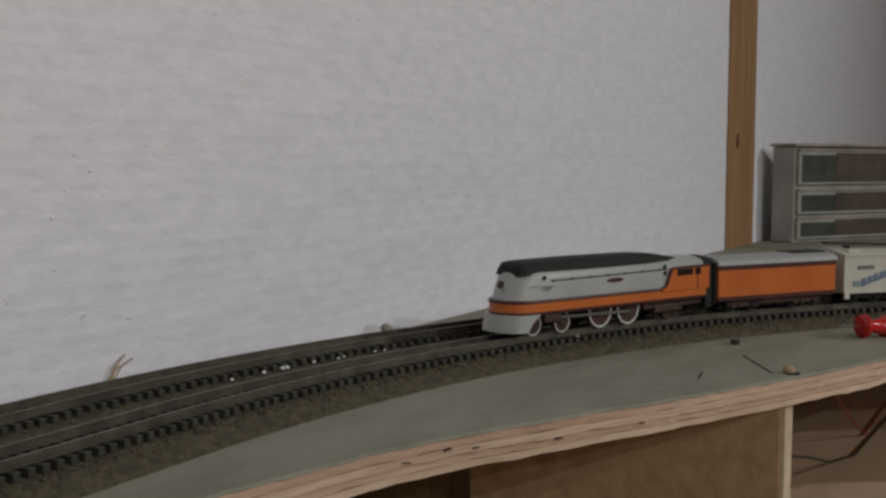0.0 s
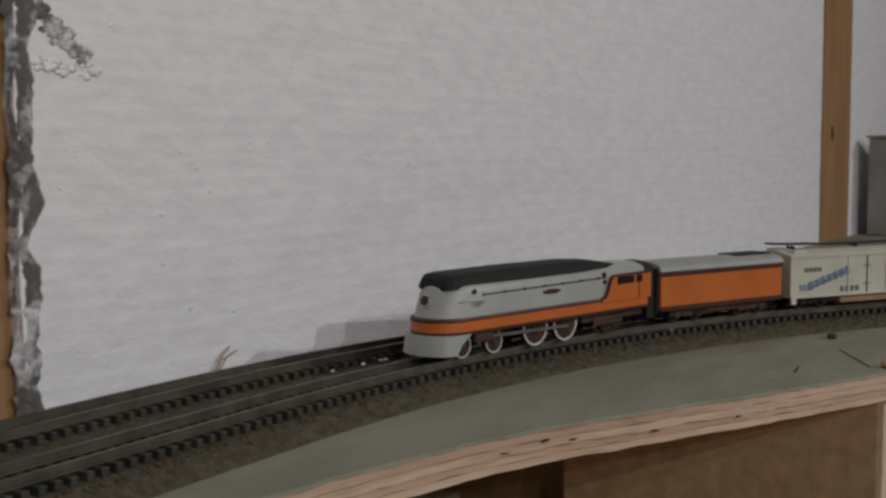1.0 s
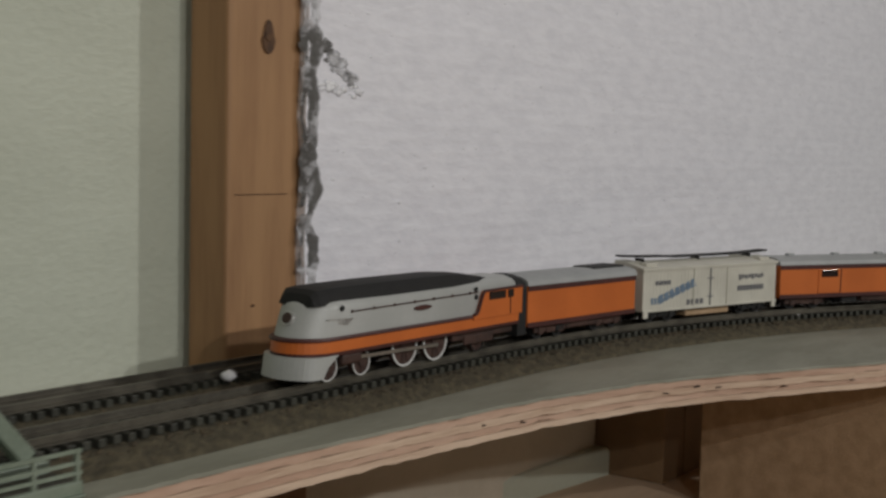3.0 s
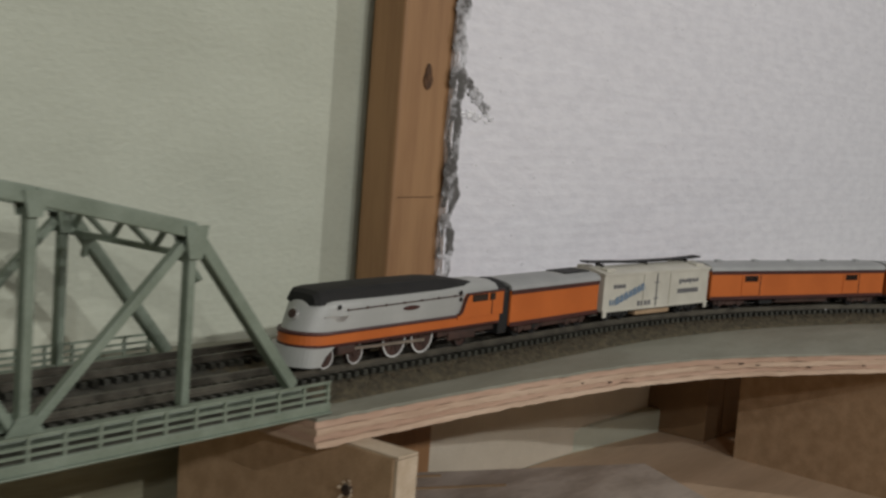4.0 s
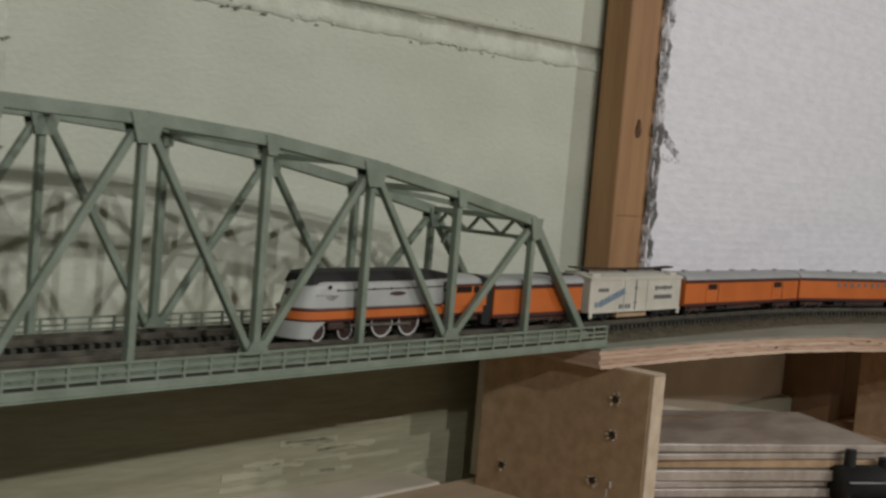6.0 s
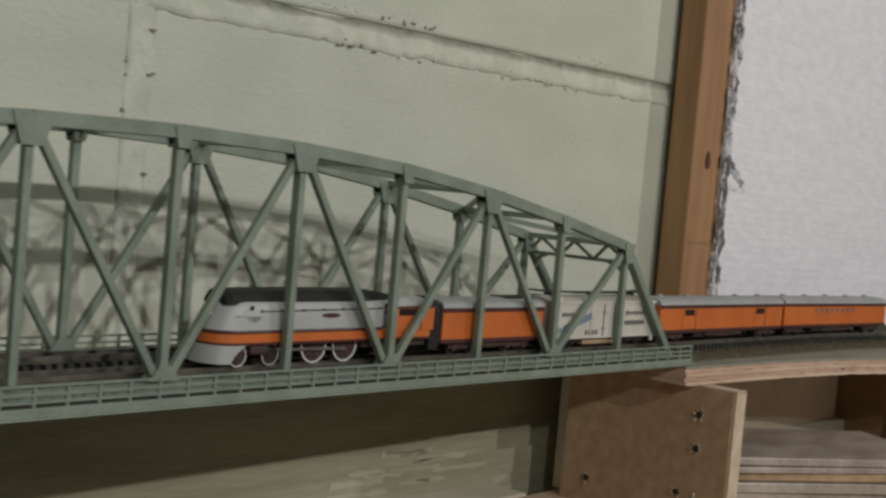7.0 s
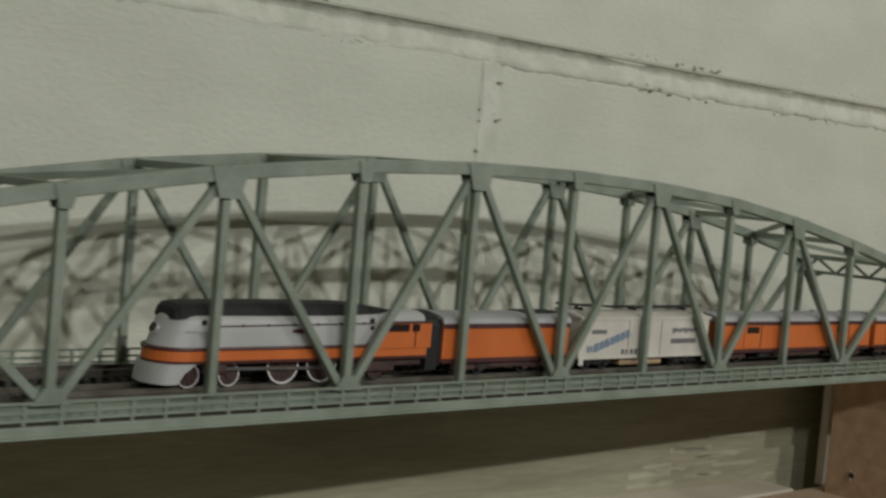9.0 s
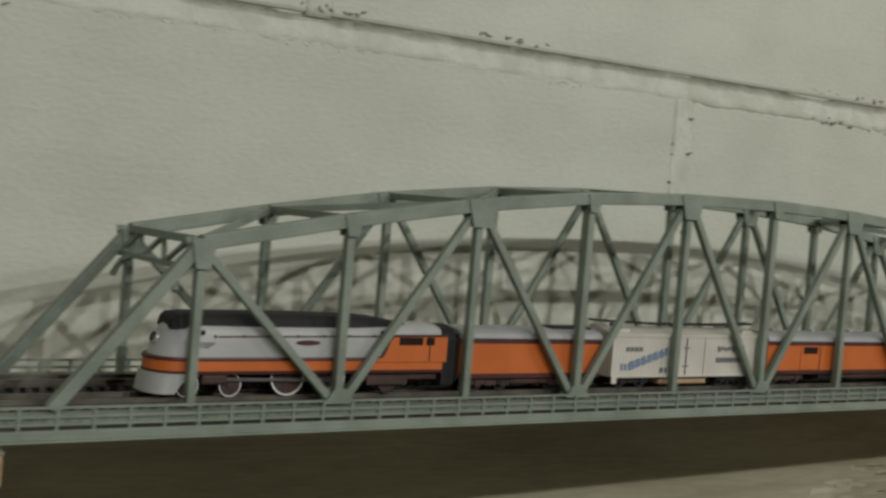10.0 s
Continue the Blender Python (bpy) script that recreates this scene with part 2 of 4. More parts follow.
# ---- room ----
def room():
    # block wall behind the bridge
    bm = bmesh.new()
    ang = math.atan(-0.088)
    wm = Matrix.Translation((0, wall_y(0), 0)) @ Matrix.Rotation(ang, 4, "Z")
    wall = tagged(new("wall_north"), "cream painted concrete block wall with rough mortar joints", kind="structure")
    part("wall_core", box(-2.6, 0.15, 0.012, 0.2, -1.0, 1.3, m=wm), M_JOINT, wall)
    L, H, J = 0.406, 0.203, 0.010
    z_mid = 0.1330
    rnd = random.Random(4)
    me = {}
    for row in range(-3, 4):
        z0 = z_mid + row * H + J / 2
        starts = [-0.236 - L / 2 + k * L for k in (-4, -3, -2, -1, 0, 2, 3, 4, 5)] if row == 0 else [-0.236 - (0 if row % 2 else L / 2) + k * L for k in range(-4, 6)]
        for x0, x1 in zip(starts, starts[1:]):
            if x0 > 0.12:
                continue
            b = bmesh.new()
            add_box(b, 0, x1 - x0 - J, 0, 0.02, 0, H - J, 0.0018)
            p = part("block", b, M_WALL, wall)
            p.matrix_basis = wm @ Matrix.Translation((x0 + J / 2, 0.0035 + rnd.uniform(-0.0006, 0.0006), z0))
    # raised runs of paint-filled mortar
    def mortar(x0, z0, x1, z1, w, seed):
        b = bmesh.new()
        n = int(max(abs(x1 - x0), abs(z1 - z0)) / 0.004)
        up = abs(z1 - z0) > abs(x1 - x0)
        rings = []
        for i in range(n + 1):
            f = i / n
            x, z = x0 + (x1 - x0) * f, z0 + (z1 - z0) * f
            ww = w * (1 + 0.14 * noise.noise(Vector((i * 0.16, seed, 0))))
            d = 0.0005 * noise.noise(Vector((i * 0.12, seed, 7)))
            e, g = (0.0011 * noise.noise(Vector((i * 1.1, seed, k))) for k in (11, 19))
            c = 0.0012 * noise.noise(Vector((i * 0.25, seed, 3)))
            flat = 0.0016 if up else 0.0
            pts = [(-ww * 1.2 + e, 0.0050), (-ww * 0.95 + e, 0.0031 + e * 0.4), (-ww * 0.55, 0.0035 + d), (-ww * 0.05, 0.0046 + d - flat * 0.9), (ww * 0.4, 0.0055 + d - flat * 1.3), (ww * 0.9, 0.0047 + d - flat * 0.7), (ww * 1.1 + g, 0.0036 + g * 0.3), (ww * 1.35 + g, 0.0050)]
            rings.append([Vector((x + c + a, y, z)) if up else Vector((x, y, z + c + a)) for a, y in pts])
        return add_loft(b, rings)
    for row in (0, 1, -1):
        part("mortar_joint", mortar(-1.6, z_mid + row * H, 0.115, z_mid + row * H, 0.0075, row + 2), M_JOINT, wall, smooth=True).matrix_basis = wm
    for row in (-2, 0, -1, 1):
        for k in (-3, -2, -1, 0, 1, 2):
            if row == 0 and k == 1:
                continue
            x = -0.236 - (0 if row % 2 else L / 2) + k * L
            if x > 0.1:
                continue
            part("mortar_joint", mortar(x, z_mid + row * H + 0.004, x, z_mid + (row + 1) * H - 0.004, 0.0052, k + row * 5), M_JOINT, wall, smooth=True).matrix_basis = wm
    # pits and crumbs gathered along the edges of the joints
    rnd = random.Random(9)
    spots = [(-0.70 + 0.78 * rnd.random(), rnd.choice((-0.0074, 0.0082))) for k in range(15)]
    crumbs = bmesh.new()
    for i in range(150):
        sx0, sz0 = spots[i % len(spots)]
        x, z = sx0 + rnd.gauss(0, 0.011), z_mid + sz0 + rnd.gauss(0, 0.0009)
        if i % 24 == 0:
            x, z = -0.236 + rnd.choice((-0.0055, 0.0058)) + rnd.gauss(0, 0.0006), z_mid - rnd.uniform(0.01, 0.08)
        if i % 3 == 0:
            b = bmesh.new()
            add_disc(b, 1.0, -0.5, 0.5, 9)
            sx, sz = rnd.uniform(0.0004, 0.0017), rnd.uniform(0.0003, 0.0007)
            for v in b.verts:
                q = 1 + 0.45 * math.sin(v.co.x * 7 + i) + 0.3 * math.cos(v.co.z * 9 + i)
                v.co = Vector((v.co.x * sx * q, v.co.y * 0.0010, v.co.z * sz * q))
            part("pit", b, M_PIT, wall).matrix_basis = wm @ Matrix.Translation((x, 0.0031, z)) @ Matrix.Rotation(rnd.uniform(-0.5, 0.5), 4, "Y")
        else:
            g = bmesh.ops.create_icosphere(crumbs, subdivisions=1, radius=1.0)
            sx, sz = rnd.uniform(0.0005, 0.0016), rnd.uniform(0.0004, 0.0009)
            for v in g["verts"]:
                q = rnd.uniform(0.7, 1.3)
                v.co = Vector((x + v.co.x * sx * q, 0.0034 + v.co.y * 0.0007 * q, z + v.co.z * sz * q))
    crumbs.transform(wm)
    part("mortar_crumbs", crumbs, M_JOINT, wall)["kind"] = "stuff"
    # rough olive lower part of the wall, with pale streaks near the bridge end
    part("lower_coat", box(-2.6, 0.10, 0.0022, 0.0050, -0.99, -0.030, 0.0004, m=wm), M_OLIVEWALL, wall, "rough olive lower wall surface")
    rnd = random.Random(23)
    for i in range(14):
        x, z, w, h = rnd.uniform(-0.125, -0.055), rnd.uniform(-0.086, -0.058), rnd.uniform(0.016, 0.045), rnd.uniform(0.0022, 0.0060)
        b = bmesh.new()
        rings = []
        for k in range(9):
            a = h * (0.6 + 0.5 * noise.noise(Vector((k * 0.9, i * 3.1, 0))))
            c = 0.0006 * noise.noise(Vector((k * 0.5, i, 8)))
            rings.append([Vector((x + w * k / 8, y, z + c + q * a)) for y, q in ((0.0019, -0.5), (0.0019, 0.5), (0.0024, 0.55), (0.0024, -0.55))])
        part("paint_daub", add_loft(b, rings), M_STREAK, wall).matrix_basis = wm
    # plain closing walls, floor, ceiling
    part("floor", box(-2.6, 2.6, -2.6, 0.4, -1.05, -1.0), M_FLOOR)["kind"] = "structure"
    part("ceiling", box(-2.6, 2.6, -2.6, 0.4, 1.3, 1.35), M_CEIL)["kind"] = "structure"
    part("wall_south", box(-2.6, 2.6, -2.7, -2.6, -1.0, 1.3), M_PALE)["kind"] = "structure"
    part("wall_west", box(-2.7, -2.6, -2.6, 0.4, -1.0, 1.3), M_PALE)["kind"] = "structure"
    part("wall_east", box(2.6, 2.7, -2.6, 0.4, -1.0, 1.3), M_PALE)["kind"] = "structure"
    part("wall_back", box(0.15, 2.6, 0.092, 0.2, -1.0, 1.3), M_PALE)["kind"] = "structure"
    for n in ("wall_back", "floor", "ceiling", "wall_south", "wall_west", "wall_east"):
        tagged(bpy.data.objects[n], "plain " + n.split("_")[0] + " closing the basement room")


room()


def stud(x, y, w, d, knots, label):
    t = thing("wall_stud", label, "stud", Matrix.Translation((x, y, 0)))
    part("timber", box(0, w, 0, d, -0.9, 1.25, 0.0012), M_PINE, t)
    for kx, kz, r in knots:
        b = bmesh.new()
        add_disc(b, r, -0.0006, 0.0006, 14)
        for v in b.verts:
            v.co.z *= 1.75
            v.co.x *= 1 - 0.3 * (v.co.z > 0)
        add_disc(b, r * 0.55, -0.0009, 0.0002, 10)
        part("knot", b, M_KNOT, t).matrix_basis = Matrix.Translation((kx, 0, kz))
    return t


left_stud = stud(0.1060, 0.0622, 0.038, 0.0170, [(0.0165, 0.0958, 0.0030)], "bare pine wall stud with a dark knot beside white foam board")
part("saw_line", box(0.003, 0.026, -0.0002, 0.0006, 0.0470, 0.0473), M_KNOT, left_stud)
part("mark", box(0.0105, 0.0118, -0.0003, 0.0006, 0.0122, 0.0130), M_KNOT, left_stud)
right_stud = stud(0.8470, 0.0395, 0.082, 0.030, [(0.022, 0.0725, 0.0034)], "bare pine wall stud at the far end of the foam board")


def foam_panel(x0, x1, z1, label, torn):
    t = thing("foam_board", label, "insulation board")
    y0, y1 = foam_y(x0), foam_y(x1)
    b = bmesh.new()
    nx, nz = 60, 40
    grid = []
    for j in range(nz + 1):
        z = -0.03 + (z1 + 0.03) * j / nz
        r = []
        for i in range(nx + 1):
            f = i / nx
            x = x0 + (x1 - x0) * f
            if i == 0 and torn:
                x += 0.0035 * noise.noise(Vector((z * 90, 0, 1))) + 0.002 * noise.noise(Vector((z * 260, 3, 1)))
            y = foam_y(x) + 0.0005 * noise.noise(Vector((x * 12, z * 130, 5)))
            r.append(b.verts.new((x, y, z)))
        grid.append(r)
    for j in range(nz):
        for i in range(nx):
            b.faces.new((grid[j][i], grid[j][i + 1], grid[j + 1][i + 1], grid[j + 1][i]))
    e = bmesh.ops.extrude_face_region(b, geom=list(b.faces))
    for v in e["geom"]:
        if isinstance(v, bmesh.types.BMVert):
            v.co.y += 0.02
    part("sheet", b, M_FOAM, t)
    if torn:
        # ragged broken edge: a crumbling face, the shade of its hollows painted dark
        b = bmesh.new()
        rows, nz2, nx2 = [], 260, 12
        for j in range(nz2 + 1):
            z = -0.008 + (z1 * 0.5) * j / nz2
            wl = 0.0016 + 0.0020 * noise.noise(Vector((z * 130, 2, 0))) + 0.0014 * noise.noise(Vector((z * 420, 5, 0)))
            wr = 0.0042 + 0.0040 * noise.noise(Vector((z * 90, 8, 0))) + 0.0016 * noise.noise(Vector((z * 380, 3, 0)))
            r = []
            for i in range(nx2 + 1):
                f = i / nx2
                x = x0 - wl + (wl + wr) * f
                d = 0.0016 * noise.noise(Vector((x * 320, z * 260, 1))) + 0.0010 * noise.noise(Vector((x * 900, z * 800, 4)))
                r.append(b.verts.new((x, foam_y(x) - 0.0018 + 0.6 * d + 0.0034 * (1 - f) ** 2 + 0.0012 * f ** 4, z)))
            rows.append(r)
        for a, c in zip(rows, rows[1:]):
            for i in range(nx2):
                b.faces.new((a[i], a[i + 1], c[i + 1], c[i]))
        part("torn_edge", b, M_FOAMSHADED, t, "crumbling torn edge with hollow shade painted dark grey", smooth=True)
        # gouge beside the edge: loose white crumbs, and dark-patched ones painted as shaded hollows
        rnd = random.Random(17)
        for name, m, count in (("torn_hollow", M_FOAMSHADED, 120), ("torn_ridge", M_FOAMBIT, 60)):
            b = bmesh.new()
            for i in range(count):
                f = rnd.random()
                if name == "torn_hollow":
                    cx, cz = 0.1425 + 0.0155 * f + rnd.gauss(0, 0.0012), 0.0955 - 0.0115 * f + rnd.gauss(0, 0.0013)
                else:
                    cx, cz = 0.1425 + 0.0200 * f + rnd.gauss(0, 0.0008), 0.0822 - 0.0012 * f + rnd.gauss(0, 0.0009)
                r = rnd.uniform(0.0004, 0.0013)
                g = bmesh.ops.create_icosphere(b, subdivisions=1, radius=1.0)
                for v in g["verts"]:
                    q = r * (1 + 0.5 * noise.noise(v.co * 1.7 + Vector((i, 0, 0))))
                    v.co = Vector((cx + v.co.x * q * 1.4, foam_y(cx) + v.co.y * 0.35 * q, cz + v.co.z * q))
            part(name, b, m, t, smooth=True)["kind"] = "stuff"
    # tiny bright glossy beads added to stand for glints on the surface
    rnd = random.Random(5 if torn else 6)
    b = bmesh.new()
    for i in range(700 if torn else 30):
        x, z = x0 + 0.010 + (x1 - x0 - 0.02) * rnd.random(), 0.2 * rnd.random()
        s = rnd.uniform(0.00018, 0.00055)
        g = bmesh.ops.create_icosphere(b, subdivisions=1, radius=s)
        for v in g["verts"]:
            v.co = Vector((x + v.co.x * 1.5, foam_y(x) + v.co.y * 0.6, z + v.co.z))
    part("bead", b, M_FOAMBIT, t)["kind"] = "stuff"
    return t


foam_panel(0.1372, 0.8460, 0.55, "white expanded foam insulation board with ragged torn edge", True)
foam_panel(0.9300, 1.90, 0.55, "white expanded foam insulation board beyond the stud", False)


# ---- bench ----
FRONT = [(-0.0112, -0.0150), (0.05, -0.0178), (0.09, -0.0210), (0.145, -0.0275), (0.185, -0.0375), (0.213, -0.0475), (0.2428, -0.0625), (0.281, -0.0815), (0.33, -0.1045), (0.373, -0.1225), (0.55, -0.185), (0.95, -0.290)]


def front_y(x):
    for (xa, ya), (xb, yb) in zip(FRONT, FRONT[1:]):
        if x <= xb:
            return ya + (yb - ya) * (x - xa) / (xb - xa)
    return FRONT[-1][1]


def plywood():
    t = thing("plywood_bench", "grey painted plywood shelf with rough splintered front edge", "shelf")
    xs = [-0.0112 + 0.004 * i for i in range(351)]
    # painted top sheet and pale and pink veneers under it, each with its own ragged edge
    layers = [("top_sheet", PLY_Z, -0.0010, M_PLYTOP, 0.0), ("veneer", PLY_Z - 0.0010, -0.0032, M_PLYPINK, 0.0004), ("veneer", PLY_Z - 0.0032, -0.0052, M_PLYPALE, -0.0002), ("veneer", PLY_Z - 0.0052, -0.0072, M_PLYPINK, 0.0005), ("veneer", PLY_Z - 0.0072, -0.0090, M_PLYPALE, -0.0003)]
    for n, (name, z1, dz, m, back) in enumerate(layers):
        z0 = PLY_Z + dz
        b = bmesh.new()
        rings = []
        for i, x in enumerate(xs):
            rag = 0.0009 * noise.noise(Vector((x * 170, n * 5, 0))) + 0.0014 * max(0, noise.noise(Vector((x * 45, n * 9, 2)))) * (x > 0.1)
            yf = front_y(x) + back + rag
            yb = foam_y(x) - 0.0005 if x > 0.1375 else (0.0618 if x > 0.105 else wall_y(x) - 0.002)
            wob = 0.0005 * noise.noise(Vector((x * 120, n * 3, 4)))
            rings.append([Vector((x, yf, z0 + wob * (n > 0))), Vector((x, yf + 0.0002, z1 - 0.0001)), Vector((x, yb, z1 - 0.0001)), Vector((x, yb, z0))])
        add_loft(b, rings)
        part(name, b, m, t)
    # splits and knots in the edge
    rnd = random.Random(12)
    for i in range(9):
        x = rnd.uniform(0.08, 0.42)
        z = PLY_Z - rnd.uniform(0.0018, 0.0075)
        y = front_y(x) + 0.0002
        w = rnd.uniform(0.0008, 0.0026)
        part("split", beam((x, y, z), (x + w, front_y(x + w) + 0.0002, z + rnd.uniform(-0.0004, 0.0004)), 0.0016, rnd.uniform(0.0002, 0.0005)), M_CRACK, t)
    # chipped notch and scratches in the paint
    part("notch", box(0.3350, 0.3390, -0.1065, -0.1025, PLY_Z - 0.001, PLY_Z + 0.0004, 0.0003), M_CRACK, t)
    for (x, y, dx, dy) in ((0.336, -0.098, 0.030, 0.016), (0.315, -0.080, 0.012, 0.002)):
        part("scratch", beam((x, y, PLY_Z), (x + dx, y + dy, PLY_Z), 0.0003, 0.0004, side=(0, 0, 1)), M_CRACK, t)
    return t


plywood()


def left_bench():
    t = thing("plywood_bench", "grey painted plywood shelf carrying the far end of the bridge", "shelf")
    part("top_sheet", box(-1.1, -0.596, -0.020, 0.135, PLY_Z - 0.001, PLY_Z, 0.0003), M_PLYTOP, t)
    part("veneer", box(-1.1, -0.5963, -0.0198, 0.135, PLY_Z - 0.009, PLY_Z - 0.0011, 0.0003), M_BOARD, t)
    s = thing("support_board", "brown particle board bench support under the far bridge end", "support", group="bench supports")
    part("panel", box(-0.624, -0.614, -0.030, 0.060, -1.0, PLY_Z - 0.0091, 0.0005), M_BOARD, s)
    part("front_edge", box(-0.6237, -0.6143, -0.0312, -0.0301, -1.0, PLY_Z - 0.0095), M_BOARDEDGE, s, "pale raw front edge")


left_bench()


def strip(s0, s1, prof, step=0.004, jitter=0.0, seed=0):
    """A sheet along the track: prof is a row of (offset from the front track, z)."""
    b = bmesh.new()
    rows = []
    n = int((s1 - s0) / step)
    for i in range(n + 1):
        s = s0 + (s1 - s0) * i / n
        r = []
        for k, (o, z) in enumerate(prof):
            j = jitter if 0 < k < len(prof) - 1 else jitter * 0.4
            o2 = o + (1.6 * j * noise.noise(Vector((s * 160, k * 3.1, seed))) if k in (0, 1, len(prof) - 2, len(prof) - 1) else 0)
            p, a = on_track(s, o2)
            r.append(b.verts.new((p.x, p.y, z + j * noise.noise(Vector((s * 330, k * 5.7, seed + 3))))))
        rows.append(r)
    for a, c in zip(rows, rows[1:]):
        for k in range(len(prof) - 1):
            b.faces.new((a[k], a[k + 1], c[k + 1], c[k]))
    return b


def ballast():
    t = thing("roadbed", "brown granular ballast bed under two model tracks", "ballast")
    prof = [(-0.0170, PLY_Z - 0.0004), (-0.0160, PLY_Z + 0.0010), (-0.0138, -0.0058), (-0.0112, -0.0048), (-0.0092, -0.0042), (-0.005, -0.0040), (0.0, -0.0036), (0.006, -0.0040), (0.010, -0.0042), (0.0162, -0.0044), (0.022, -0.0042), (0.026, -0.0040), (0.0325, -0.0036), (0.039, -0.0040), (0.0412, -0.0044), (0.0418, PLY_Z)]
    part("bed", strip(-0.008, 0.84, prof, 0.003, 0.0006), M_BALLAST, t)
    part("bed", strip(-0.95, -0.604, prof, 0.004, 0.0006, 5), M_BALLAST, t)
    rnd = random.Random(8)
    b = bmesh.new()
    for i in range(2600):
        s = rnd.uniform(0.0, 0.62)
        o = rnd.choice((rnd.uniform(-0.0158, -0.0085), rnd.uniform(0.0085, 0.024), rnd.uniform(-0.0158, -0.0085)))
        z = -0.0043 if o > -0.011 else -0.0046 + (o + 0.011) * 0.6
        p, a = on_track(s, o)
        r = rnd.uniform(0.0002, 0.00055)
        g = bmesh.ops.create_cube(b, size=r * 1.5)
        m = Matrix.Translation((p.x, p.y, z)) @ Euler((rnd.random() * 6, rnd.random() * 6, rnd.random() * 6)).to_matrix().to_4x4()
        bmesh.ops.transform(b, matrix=m, verts=g["verts"])
    part("gravel", b, M_STONE, t)["kind"] = "stuff"
    # dark strip of roadbed edging along the foot of the foam
    e = thing("edging_strip", "dark weathered edging strip along the foot of the foam board", "strip")
    part("strip", strip(0.142, 0.84, [(0.0420, PLY_Z), (0.0422, -0.0022), (0.0428, -0.0018), (0.0445, -0.0018), (0.0448, PLY_Z)], 0.006, 0.0002), M_TIEDUST, e)


ballast()


def rail_mesh(s0, s1, off, step=0.006):
    b = bmesh.new()
    prof = [(-0.0009, -0.0021), (0.0009, -0.0021), (0.0009, -0.0017), (0.0002, -0.0014), (0.0002, -0.0006), (0.00045, -0.0005), (0.00045, 0.0), (-0.00045, 0.0), (-0.00045, -0.0005), (-0.0002, -0.0006), (-0.0002, -0.0014), (-0.0009, -0.0017)]
    n = max(2, int((s1 - s0) / step))
    rings = []
    for i in range(n + 1):
        s = s0 + (s1 - s0) * i / n
        rings.append([Vector((*on_track(s, off + o)[0].xy, z)) for o, z in prof])
    return add_loft(b, rings)


TIE = mesh_of("tie", box(-0.0010, 0.0010, -0.0082, 0.0082, -0.0040, -0.0021, 0.0002), M_SLEEPER)


def track(s0, s1, off, label, pitch=0.0040):
    t = thing("model_track", label, "railway track", group="model tracks")
    for side in (-0.00475, 0.00475):
        part("rail", rail_mesh(s0, s1, off + side), M_RAIL, t)
    n = int((s1 - s0) / pitch)
    rnd = random.Random(int(s0 * 100 + off * 1000))
    for i in range(n):
        p, a = on_track(s0 + (i + 0.5) * pitch, off)
        put_mesh("tie", TIE, t, Matrix.Translation((p.x, p.y, rnd.uniform(-0.0002, 0.0001))) @ Matrix.Rotation(a + rnd.uniform(-0.02, 0.02), 4, "Z"))
    return t


track(-0.004, 0.86, 0.0, "black plastic sleeper track with dull rails on ballast")
track(-0.004, 0.86, TRACK_GAP, "black plastic sleeper track beside the foam board")
track(-0.90, -0.004, 0.0, "dull rails and dark sleepers on the bridge deck")
track(-0.90, -0.004, TRACK_GAP, "dull rails and dark sleepers on the bridge deck")


